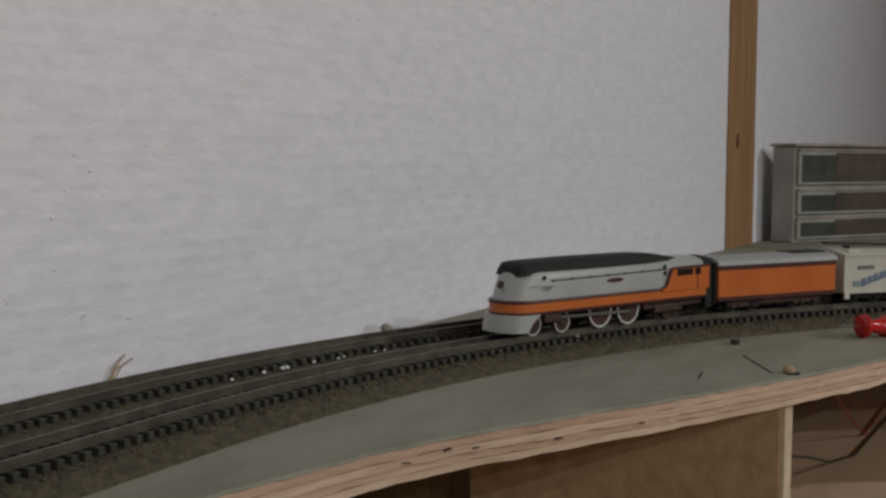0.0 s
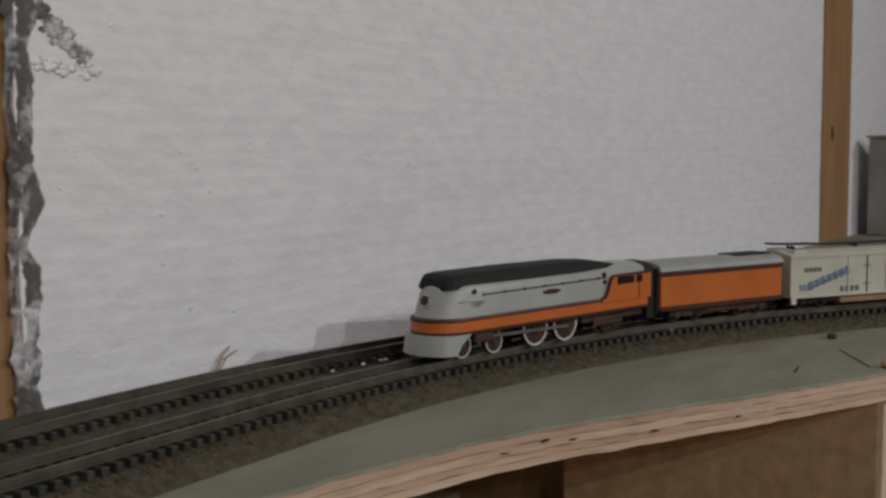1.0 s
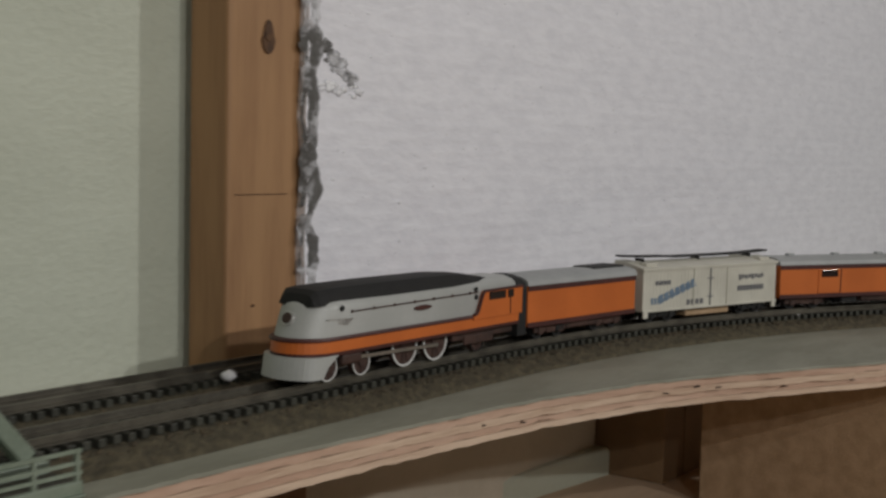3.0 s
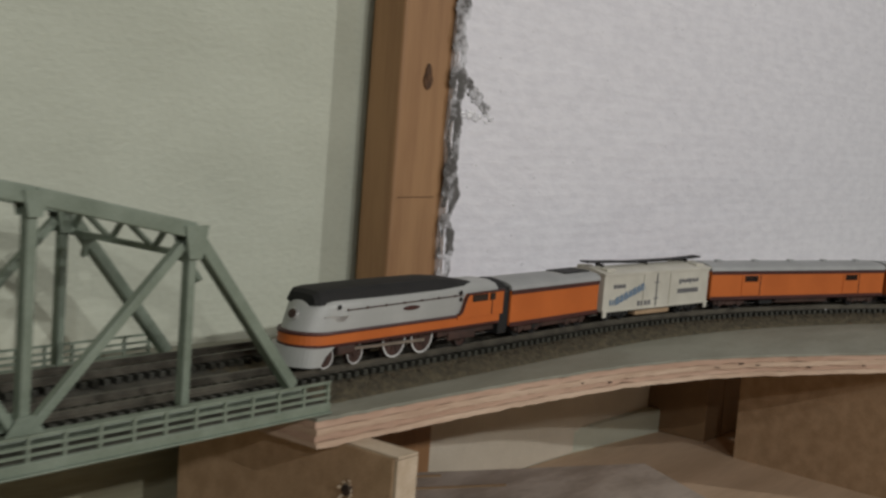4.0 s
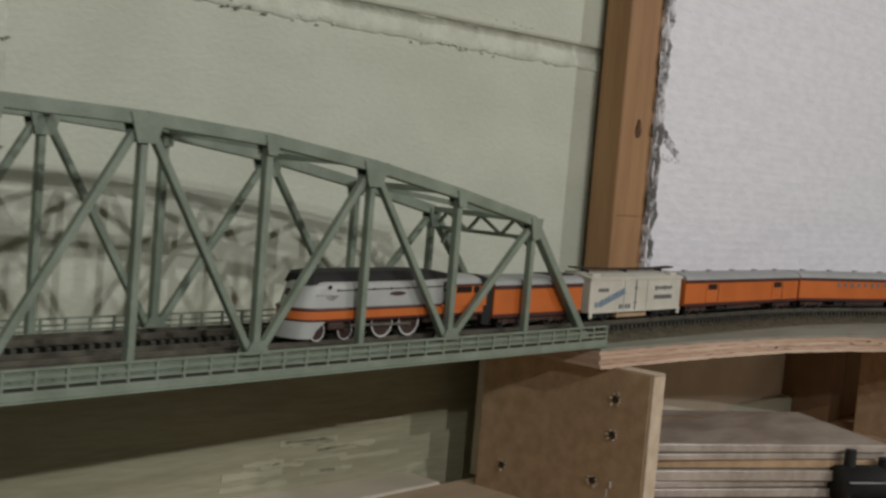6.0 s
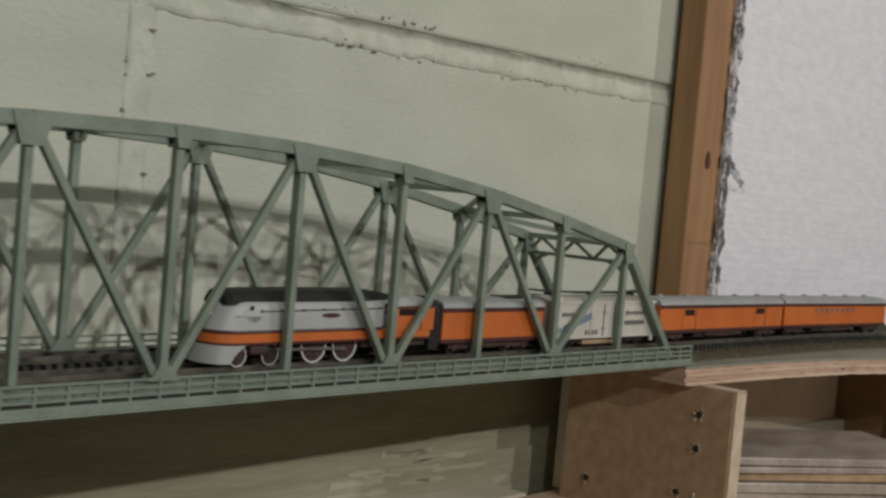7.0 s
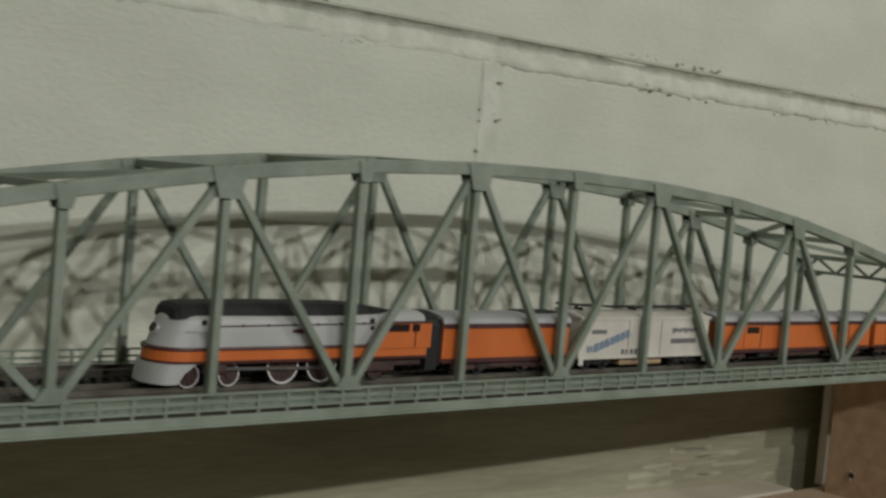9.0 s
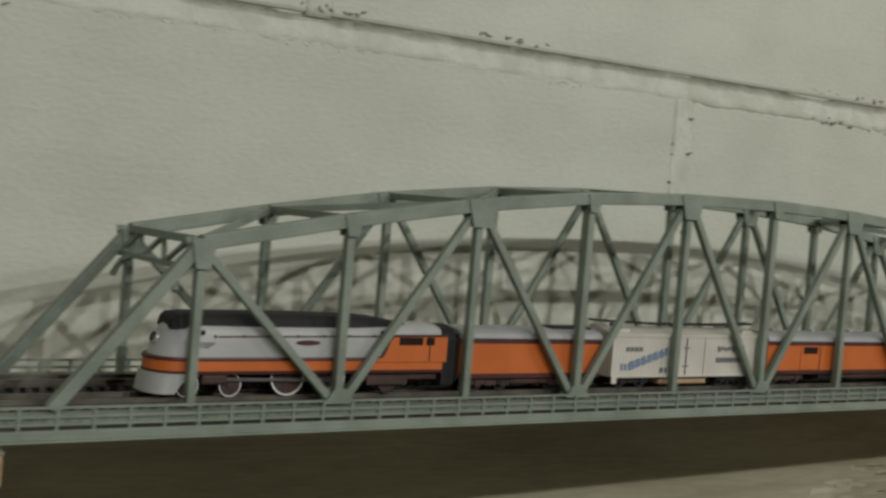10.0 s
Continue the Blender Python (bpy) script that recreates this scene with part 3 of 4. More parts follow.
# ---- bridge ----
def bridge():
    t = thing("truss_bridge", "long grey-green double-track model truss bridge with curved top chord", "bridge")
    xs = [-(i + 1) * PANEL for i in range(11)]
    x_end = (-0.004, -12 * PANEL - 0.014)
    base = -0.0015

    def truss(y, out):
        # out: -1 for the near truss, 1 for the far one
        tops = [Vector((x, y, z)) for x, z in zip(xs, TOPS)]
        for a, b in zip(tops, tops[1:]):
            part("top_chord", beam(a, b, 0.0044, 0.0044, bevel=0.0004), M_BRIDGE, t)
        for e, k in ((0, 0), (1, 10)):
            part("end_post", beam((x_end[e] + (-0.004 if e == 0 else 0.023), y, base), tops[k], 0.0040, 0.0036, bevel=0.0004), M_BRIDGE, t)
        for i, p in enumerate(tops):
            w = 0.0029 if i % 2 else 0.0026
            part("vertical", beam((p.x, y, base), (p.x, y, p.z - 0.002), 0.0030, w, bevel=0.0003), M_BRIDGE, t)
            # gusset plates, large where the diagonals meet the chord
            b = bmesh.new()
            s, h = (0.0040, 0.0075) if i in (0, 10) else (0.0062, 0.0075) if i % 2 == 0 else (0.0034, 0.0050)
            for yy in (y - 0.0027, y + 0.0021):
                rings = [[Vector((p.x - s, q, p.z + 0.0014)), Vector((p.x + s, q, p.z + 0.0014)), Vector((p.x + s * 0.55, q, p.z - h)), Vector((p.x - s * 0.55, q, p.z - h))] for q in (yy, yy + 0.0006)]
                add_loft(b, rings)
            part("gusset", b, M_BRIDGE, t)
            if i % 2:
                b = bmesh.new()
                for yy in (y - 0.0023, y + 0.0017):
                    add_loft(b, [[Vector((p.x - 0.0055, q, base)), Vector((p.x + 0.0055, q, base)), Vector((p.x + 0.0022, q, base + 0.0045)), Vector((p.x - 0.0022, q, base + 0.0045))] for q in (yy, yy + 0.0006)])
                part("gusset", b, M_BRIDGE, t)
        for i in range(0, 11, 2):
            for k in (i - 1, i + 1):
                if 0 <= k <= 10:
                    a = tops[i] + Vector((0.003 if k < i else -0.003, 0, -0.004))
                    c = Vector((xs[k] + (-0.0025 if k < i else 0.0025), y, base + 0.001))
                    part("diagonal", beam(a, c, 0.0027, 0.0025, bevel=0.0003), M_BRIDGE, t)
        part("bottom_chord", box(x_end[1], x_end[0], y - 0.0028, y + 0.0028, -0.0070, -0.0024, 0.0004), M_BRIDGE, t)
        # walkway outside the truss with its railing
        yo = y + out * 0.0125
        ya, yb = min(y, yo), max(y, yo)
        part("walkway", box(x_end[1], x_end[0], ya + (0.0029 if out > 0 else 0.0008), yb - (0.0029 if out < 0 else 0.0008), -0.0056, -0.0048), M_BRIDGEDARK, t)
        part("fascia", box(x_end[1], x_end[0], yo - 0.0007, yo + 0.0007, -0.0072, -0.0046, 0.0002), M_BRIDGE, t)
        part("fascia_flange", box(x_end[1], x_end[0], yo - 0.0016, yo + 0.0016, -0.0077, -0.0071, 0.0002), M_BRIDGE, t)
        for z in (-0.0030, -0.0010, 0.0014):
            part("handrail", box(x_end[1], x_end[0], yo - 0.00035, yo + 0.00035, z - 0.00035, z + 0.00035), M_BRIDGE, t)
        post = mesh_of("railing_post", box(-0.0004, 0.0004, -0.0005, 0.0005, -0.0047, 0.0017), M_BRIDGE)
        n = 60
        for i in range(n + 1):
            put_mesh("railing_post", post, t, Matrix.Translation((x_end[1] + 0.001 + (x_end[0] - x_end[1] - 0.002) * i / n, yo, 0)))
        bracket = mesh_of("bracket", beam((0, 0, -0.0068), (0, out * 0.0117, -0.0058), 0.0008, 0.0012, side=(1, 0, 0)), M_BRIDGE)
        for i in range(25):
            put_mesh("bracket", bracket, t, Matrix.Translation((x_end[1] + 0.004 + (x_end[0] - x_end[1] - 0.008) * i / 24, y, 0)))
        return tops

    near, far = truss(0.0, -1), truss(FAR, 1)
    for i in range(11):
        part("top_strut", beam(near[i] + Vector((0, 0.002, 0.0005)), far[i] - Vector((0, 0.002, -0.0005)), 0.0030, 0.0024, side=(1, 0, 0)), M_BRIDGE, t)
    for i in range(0, 10, 1):
        a, b = near[i], far[i + 1]
        c, d = far[i], near[i + 1]
        if i % 2 == 0:
            part("lateral", beam(a + Vector((0, 0.002, 0.0004)), b + Vector((0, -0.002, 0.0004)), 0.0022, 0.0012, side=(0, 0, 1)), M_BRIDGE, t)
        else:
            part("lateral", beam(c + Vector((0, -0.002, 0.0004)), d + Vector((0, 0.002, 0.0004)), 0.0022, 0.0012, side=(0, 0, 1)), M_BRIDGE, t)
    # arched portal frames at both ends
    for i, sgn in ((0, 1), (10, -1)):
        b = bmesh.new()
        x, z = xs[i], TOPS[i]
        drop = Vector((sgn * 0.0032, 0, -0.0075))
        low0, low1 = near[i] + drop, far[i] + drop
        add_beam(b, low0, low1, 0.0020, 0.0016, side=(1, 0, 0))
        n = 6
        for k in range(n):
            p0 = near[i].lerp(far[i], k / n)
            p1 = near[i].lerp(far[i], (k + 1) / n) + drop
            q0 = near[i].lerp(far[i], k / n) + drop
            add_beam(b, p0 if k % 2 else q0, p1 if k % 2 else near[i].lerp(far[i], (k + 1) / n), 0.0014, 0.0012, side=(1, 0, 0))
        for end, d in ((near[i], 1), (far[i], -1)):
            pts = [end + Vector((sgn * 0.0032, d * 0.012, -0.0075)), end + Vector((sgn * 0.0045, d * 0.006, -0.0095)), end + Vector((sgn * 0.006, d * 0.0025, -0.0145))]
            for p, q in zip(pts, pts[1:]):
                add_beam(b, p, q, 0.0016, 0.0014, side=(1, 0, 0))
        part("portal_frame", b, M_BRIDGE, t)
    # floor: stringers, cross girders, brown plank deck
    for i in range(25):
        x = x_end[1] + (x_end[0] - x_end[1]) * i / 24
        part("floor_beam", box(x - 0.0012, x + 0.0012, 0.002, FAR - 0.002, -0.0090, -0.0050), M_BRIDGE, t)
    part("deck_plate", box(x_end[1], x_end[0], 0.0030, FAR - 0.0030, -0.0052, -0.0041), M_BRIDGEDARK, t)
    for y in (TRACK_Y - 0.0047, TRACK_Y + 0.0047, TRACK_Y + TRACK_GAP - 0.0047, TRACK_Y + TRACK_GAP + 0.0047):
        part("stringer", box(x_end[1], x_end[0], y - 0.0012, y + 0.0012, -0.0088, -0.0053), M_BRIDGE, t)
    return t


bridge()


# ---- train ----
def outline(xf, xr, w, a, n=9, corner=0.0015):
    """Plan outline with an elliptical nose of length a."""
    pts = []
    for k in range(2 * n + 1):
        th = -math.pi / 2 + math.pi * k / (2 * n)
        pts.append((xf - a + a * math.cos(th), w * math.sin(th)))
    pts += [(xr + corner, w), (xr, w - corner), (xr, -w + corner), (xr + corner, -w)]
    return pts


def shell(levels):
    """levels: (z, x of the front, x of the rear, half width, nose length)."""
    return add_loft(bmesh.new(), [[Vector((x, y, z)) for x, y in outline(xf, xr, w, a)] for z, xf, xr, w, a in levels])


WHEELS = []


def wheel(parent, x, y, r, side, white=True):
    b = bmesh.new()
    add_disc(b, r, 0, side * 0.0016, 22)
    add_disc(b, r * 0.30, side * 0.0015, side * 0.0021, 12)
    for k in range(5):
        a = math.pi * k / 5
        add_box(b, -r * 0.92, r * 0.92, min(0, side * 0.0018), max(0, side * 0.0018), -r * 0.05, r * 0.05, 0, Matrix.Rotation(a, 4, "Y"))
    w = part("wheel", b, M_RUNNING, parent)
    w.matrix_basis = Matrix.Translation((x, y, r))
    b = bmesh.new()
    rings = []
    for k in range(24):
        th = 2 * math.pi * k / 24
        c, s = math.cos(th), math.sin(th)
        rings.append([Vector((c * q, yy * side, s * q)) for q, yy in ((r * 0.91, 0.0016), (r * 0.91, 0.0020), (r * 1.0, 0.0020), (r * 1.0, 0.0016))])
    rings.append(rings[0])
    add_loft(b, rings, cap=False)
    part("tyre", b, M_RIM if white else M_BLACK, w, "white-painted tyre" if white else "")
    WHEELS.append((w, x, y, r))
    return w


def bogie(parent, x, r=0.0031, base=0.011, material=None):
    t = part("bogie", box(-base * 0.75, base * 0.75, -0.0058, 0.0058, 0.0028, 0.0050, 0.0004), material or M_RUNNING, parent)
    t.matrix_basis = Matrix.Translation((x, 0, 0))
    b = bmesh.new()
    for s in (-1, 1):
        add_box(b, -base * 0.8, base * 0.8, s * 0.0068 - 0.0006, s * 0.0068 + 0.0006, 0.0024, 0.0046, 0.0003)
        for k in (-1, 1):
            add_box(b, k * base / 2 - 0.0013, k * base / 2 + 0.0013, s * 0.0072 - 0.0006, s * 0.0072 + 0.0006, 0.0018, 0.0044, 0.0003)
        for k in range(3):
            add_disc(b, 0.0009, s * 0.0066, s * 0.0076, 8, Matrix.Translation((-0.0016 + 0.0016 * k, 0, 0.0030)))
    part("side_frame", b, material or M_RUNNING, t)
    for k in (-1, 1):
        for s in (-1, 1):
            b = bmesh.new()
            add_disc(b, r, s * 0.0038, s * 0.0058, 16)
            w = part("wheel", b, M_BLACK, t)
            w.matrix_basis = Matrix.Translation((k * base / 2, 0, r))
            WHEELS.append((w, k * base / 2, 0, r))
    return t


LOCO_L = 0.112


def streamliner():
    t = thing("streamlined_locomotive", "grey and orange streamlined model steam locomotive with black roof", "locomotive")
    f, r = LOCO_L / 2, -LOCO_L / 2
    W = 0.0094
    part("lower_skirt", shell([(0.0072, f - 0.0012, r, W, 0.011), (0.0082, f - 0.0012, r, W + 0.0001, 0.011)]), M_MAROON, t, "maroon lower stripe")
    part("orange_band", shell([(0.0082, f - 0.0013, r, W, 0.011), (0.0112, f - 0.0015, r, W, 0.011)]), M_ORANGE, t, "orange band along the skirt", smooth=False)
    part("maroon_band", shell([(0.0112, f - 0.0012, r, W + 0.0002, 0.011), (0.0116, f - 0.0010, r, W + 0.0003, 0.011), (0.0122, f - 0.0014, r, W + 0.0001, 0.011)]), M_MAROON, t, "maroon upper stripe")
    part("boiler_shroud", shell([(0.0120, f - 0.0026, r + 0.001, W - 0.0004, 0.0105), (0.0124, f - 0.0028, r + 0.001, W - 0.0004, 0.0105), (0.0160, f - 0.0042, r + 0.001, W - 0.0005, 0.0100), (0.0192, f - 0.0056, r + 0.001, W - 0.0007, 0.0094), (0.0206, f - 0.0064, r + 0.001, W - 0.0011, 0.0088), (0.0216, f - 0.0074, r + 0.001, W - 0.0022, 0.0078), (0.0226, f - 0.0100, r + 0.002, W - 0.0046, 0.006)]), M_GREY, t, "light grey smooth boiler shroud", smooth=True)
    # black cover along the top, rising at the front and sloping down towards the cab
    b = bmesh.new()
    rings = []
    for x, z, w in ((f - 0.0071, 0.0217, 0.0044), (f - 0.0076, 0.0235, 0.0054), (f - 0.0094, 0.0246, 0.0063), (f - 0.014, 0.0250, 0.0067), (f - 0.040, 0.0253, 0.0068), (f - 0.074, 0.0252, 0.0067), (f - 0.084, 0.0246, 0.0064), (f - 0.097, 0.0228, 0.0056)):
        rings.append([Vector((x, y, zz)) for y, zz in ((-w - 0.0010, 0.0204), (-w - 0.0002, z - 0.0016), (-w * 0.86, z - 0.0003), (-w * 0.4, z), (w * 0.4, z), (w * 0.86, z - 0.0003), (w + 0.0002, z - 0.0016), (w + 0.0010, 0.0204))])
    add_loft(b, rings)
    part("roof_cover", b, M_BLACK, t, "black roof cover")
    # orange cab sides with curved leading edge, windows, door lines
    for s in (-1, 1):
        y = s * (W - 0.0001)
        pts = [(r + 0.0002, 0.0108), (-0.0262, 0.0108), (-0.0265, 0.0122), (-0.0285, 0.0128), (-0.0295, 0.0145), (-0.0312, 0.0180), (-0.0325, 0.0193), (r + 0.0002, 0.0193)]
        b = bmesh.new()
        add_loft(b, [[Vector((x, y - s * 0.0010, z)) for x, z in pts], [Vector((x, y + s * 0.0006, z)) for x, z in pts]])
        part("cab_side", b, M_ORANGE, t, "orange cab side")
        edge = [(-0.0265, 0.0122), (-0.0285, 0.0128), (-0.0295, 0.0145), (-0.0312, 0.0180), (-0.0325, 0.0193), (r, 0.0195)]
        b = bmesh.new()
        for p, q in zip(edge, edge[1:]):
            add_beam(b, (p[0], y + s * 0.0005, p[1]), (q[0], y + s * 0.0005, q[1]), 0.0008, 0.0007)
        part("cab_stripe", b, M_MAROON, t)
        part("cab_window", box(-0.0450, -0.0350, min(y, y + s * 0.0009), max(y, y + s * 0.0009), 0.0163, 0.0188, 0.0002), M_GLASSDARK, t)
        part("cab_window", box(-0.0500, -0.0465, min(y, y + s * 0.0009), max(y, y + s * 0.0009), 0.0163, 0.0188, 0.0002), M_GLASSDARK, t)
        part("door_line", box(-0.0484, -0.0480, min(y, y + s * 0.0008), max(y, y + s * 0.0008), 0.0112, 0.0190), M_MAROON, t)
        # seam with rivets, emblem, whistle ports
        ys = s * (W - 0.0006)
        part("seam", beam((f - 0.022, ys, 0.0184), (-0.030, ys, 0.0190), 0.0006, 0.00035), M_RUNNING, t)
        for k in range(7):
            b = bmesh.new()
            add_disc(b, 0.00042, min(ys, ys + s * 0.0004), max(ys, ys + s * 0.0004), 8)
            part("rivet", b, M_RUNNING, t).matrix_basis = Matrix.Translation((f - 0.021 - 0.010 * k, 0, 0.01845 + 0.0001 * k))
        b = bmesh.new()
        yo = s * (W - 0.0004)
        add_disc(b, 0.0010, min(yo, yo + s * 0.0003), max(yo, yo + s * 0.0003), 16)
        for v in b.verts:
            v.co.x *= 4.2
            v.co.z *= 0.75
        part("emblem", b, M_MAROON, t, "maroon winged oval emblem").matrix_basis = Matrix.Translation((0.001, 0, 0.0168))
        for x, z in ((f - 0.0165, 0.0196), (-0.0285, 0.0200), (-0.0287, 0.0176)):
            b = bmesh.new()
            add_disc(b, 0.0008, min(yo, yo + s * 0.0002), max(yo, yo + s * 0.0002), 10)
            part("port", b, M_BLACK, t).matrix_basis = Matrix.Translation((x, 0, z))
        # raised wing beside the headlight
        b = bmesh.new()
        for k in range(3):
            add_beam(b, (f - 0.0105 - 0.001 * k, s * (W - 0.0013), 0.0168 - 0.0006 * k), (f - 0.021 + 0.001 * k, s * (W - 0.0002), 0.0166 - 0.0006 * k), 0.0008, 0.0004)
        part("wing", b, M_CHROME, t, "silver wing trim")
    # headlight
    b = bmesh.new()
    add_disc(b, 0.0019, -0.0012, 0.0012, 20)
    hl = part("headlight", b, M_CHROME, t, "round headlight with silver ring")
    hl.matrix_basis = Matrix.Translation((f - 0.0050, 0, 0.0168)) @ Matrix.Rotation(radians(-90), 4, "Z") @ Matrix.Rotation(radians(22), 4, "X")
    b = bmesh.new()
    add_disc(b, 0.0015, 0.0010, 0.0015, 18)
    part("lens", b, M_RUNNING, hl)
    # pilot: flared grey apron cut away behind
    def apron():
        b = bmesh.new()
        rings = []
        for z, k in ((0.0016, 0.0), (0.0045, 0.5), (0.0074, 1.0)):
            xf = f + 0.0004 - 0.0012 * k
            xr_ = f - 0.0085 - 0.0065 * k ** 1.6
            rings.append([Vector((x, y, z)) for x, y in outline(xf, xr_, W + 0.0002, 0.0065, corner=0.0004)])
        return add_loft(b, rings)
    part("pilot", apron(), M_GREY, t, "light grey flared front apron", smooth=False)
    # frame and running gear
    part("chassis", box(r + 0.004, f - 0.016, -0.0035, 0.0035, 0.0030, 0.0075, 0.0004), M_BLACK, t)
    part("firebox_apron", box(r + 0.002, -0.018, -0.0075, 0.0075, 0.0045, 0.0074, 0.0005), M_RUNNING, t)
    for s in (-1, 1):
        for x, rr in ((f - 0.0135, 0.0036), (f - 0.0285, 0.0036), (f - 0.0495, 0.0058), (f - 0.0655, 0.0058), (f - 0.0895, 0.0036)):
            wheel(t, x, s * 0.0048, rr, s, rr > 0.005 or x > 0.02)
        part("cylinder_block", box(f - 0.0265, f - 0.0175, s * 0.0075 - 0.0012, s * 0.0075 + 0.0012, 0.0040, 0.0072, 0.0008), M_RUNNING, t)
        part("main_rod", beam((f - 0.020, s * 0.0076, 0.0056), (f - 0.0655, s * 0.0076, 0.0048), 0.0006, 0.0009), M_STEEL, t)
        part("trailing_frame", box(f - 0.097, f - 0.080, s * 0.0076 - 0.0004, s * 0.0076 + 0.0004, 0.0030, 0.0058, 0.0003), M_RUNNING, t)
    # rounded black diaphragm behind the cab
    b = bmesh.new()
    prof = []
    for k in range(9):
        th = math.pi * k / 8
        prof.append((-0.0088 * math.cos(th), 0.0180 + 0.0046 * math.sin(th)))
    prof = [(-0.0088, 0.0030)] + prof + [(0.0088, 0.0030)]
    add_loft(b, [[Vector((x, y, z)) for y, z in prof] for x in (r + 0.001, r - 0.0045)])
    part("diaphragm", b, M_BLACK, t, "black rubber diaphragm behind the cab")
    return t


def car_body(L, W, z0, z1, roof, bevel=0.0004):
    """A box body and an arched roof over it, as two meshes."""
    side = box(-L / 2, L / 2, -W, W, z0, z1, bevel)
    b = bmesh.new()
    prof = []
    for k in range(11):
        th = math.pi * k / 10
        prof.append((-(W + 0.0003) * math.cos(th), z1 + roof * math.sin(th) ** 0.7))
    prof = [(-(W + 0.0003), z1 - 0.0003)] + prof + [((W + 0.0003), z1 - 0.0003)]
    add_loft(b, [[Vector((x, y, z)) for y, z in prof] for x in (-L / 2 - 0.0004, L / 2 + 0.0004)])
    return side, b


def orange_car(name, label, L, tender=False, doors=True):
    t = thing(name, label, "tender" if tender else "passenger car")
    W = 0.0092
    z0, z1, rh = 0.0052, 0.0190, 0.0030
    side, roof = car_body(L, W, z0, z1, rh)
    part("body", side, M_ORANGE, t)
    part("roof", roof, M_ROOF, t, "smooth grey arched roof")
    for s in (-1, 1):
        y = s * W
        part("letterboard", box(-L / 2, L / 2, min(y, y + s * 0.0002), max(y, y + s * 0.0002), z1 - 0.0020, z1 - 0.0003), M_MAROON, t, "maroon stripe under the roof")
        part("sill_stripe", box(-L / 2, L / 2, min(y, y + s * 0.0002), max(y, y + s * 0.0002), z0 - 0.0002, z0 + 0.0014), M_MAROON, t, "maroon stripe along the sill")
        if doors:
            for x in (-L * 0.29, L * 0.29) if not tender else ():
                part("door", box(x - 0.006, x + 0.006, min(y, y + s * 0.0003), max(y, y + s * 0.0003), z0 + 0.0016, z1 - 0.0022, 0.0001), M_ORANGE, t)
                part("door_window", box(x - 0.0045, x + 0.0045, min(y, y + s * 0.0005), max(y, y + s * 0.0005), z1 - 0.0055, z1 - 0.0026, 0.0001), M_GLASSDARK, t)
                part("door_gap", box(x - 0.0065, x - 0.0062, min(y, y + s * 0.0004), max(y, y + s * 0.0004), z0 + 0.0016, z1 - 0.0022), M_MAROON, t)
    if not tender:
        for k in range(5):
            x = -L * 0.4 + L * 0.2 * k
            b = bmesh.new()
            add_box(b, x - 0.0016, x + 0.0016, -0.0012, 0.0012, z1 + rh - 0.0003, z1 + rh + 0.0009, 0.0003)
            part("roof_vent", b, M_ROOF, t)
    else:
        part("deck_plate", box(-L / 2 + 0.001, -L / 2 + 0.020, -0.0045, 0.0045, z1 + rh - 0.0006, z1 + rh + 0.0003, 0.0002), M_BLACK, t, "dark coal hatch plate on the roof")
        part("front_cover", box(L / 2 - 0.0003, L / 2 + 0.0012, -W + 0.001, W - 0.001, 0.004, z1 + 0.001, 0.0003), M_BLACK, t)
    for e in (-1, 1):
        part("end_panel", box(e * L / 2 - 0.0004, e * L / 2 + 0.0004, -0.0045, 0.0045, z0, z1 - 0.001), M_MAROON if not tender else M_BLACK, t)
        part("coupler", box(min(e * L / 2, e * (L / 2 + 0.0035)), max(e * L / 2, e * (L / 2 + 0.0035)), -0.0010, 0.0010, 0.0036, 0.0050, 0.0002), M_BLACK, t)
        if not tender:
            part("diaphragm", box(min(e * L / 2, e * (L / 2 + 0.0022)), max(e * L / 2, e * (L / 2 + 0.0022)), -0.0048, 0.0048, 0.0050, z1 - 0.0005, 0.0003), M_BLACK, t)
        bogie(t, e * (L / 2 - 0.015), base=0.013 if not tender else 0.011)
    part("underframe", box(-L / 2 + 0.004, L / 2 - 0.004, -0.0050, 0.0050, 0.0046, 0.0053), M_BLACK, t)
    part("under_tank", box(-L * 0.17, L * 0.13, -0.0078, 0.0078, 0.0026, 0.0050, 0.0005), M_RUNNING, t)
    part("under_box", box(L * 0.15, L * 0.22, -0.0078, 0.0078, 0.0022, 0.0048, 0.0004), M_BLACK, t)
    return t


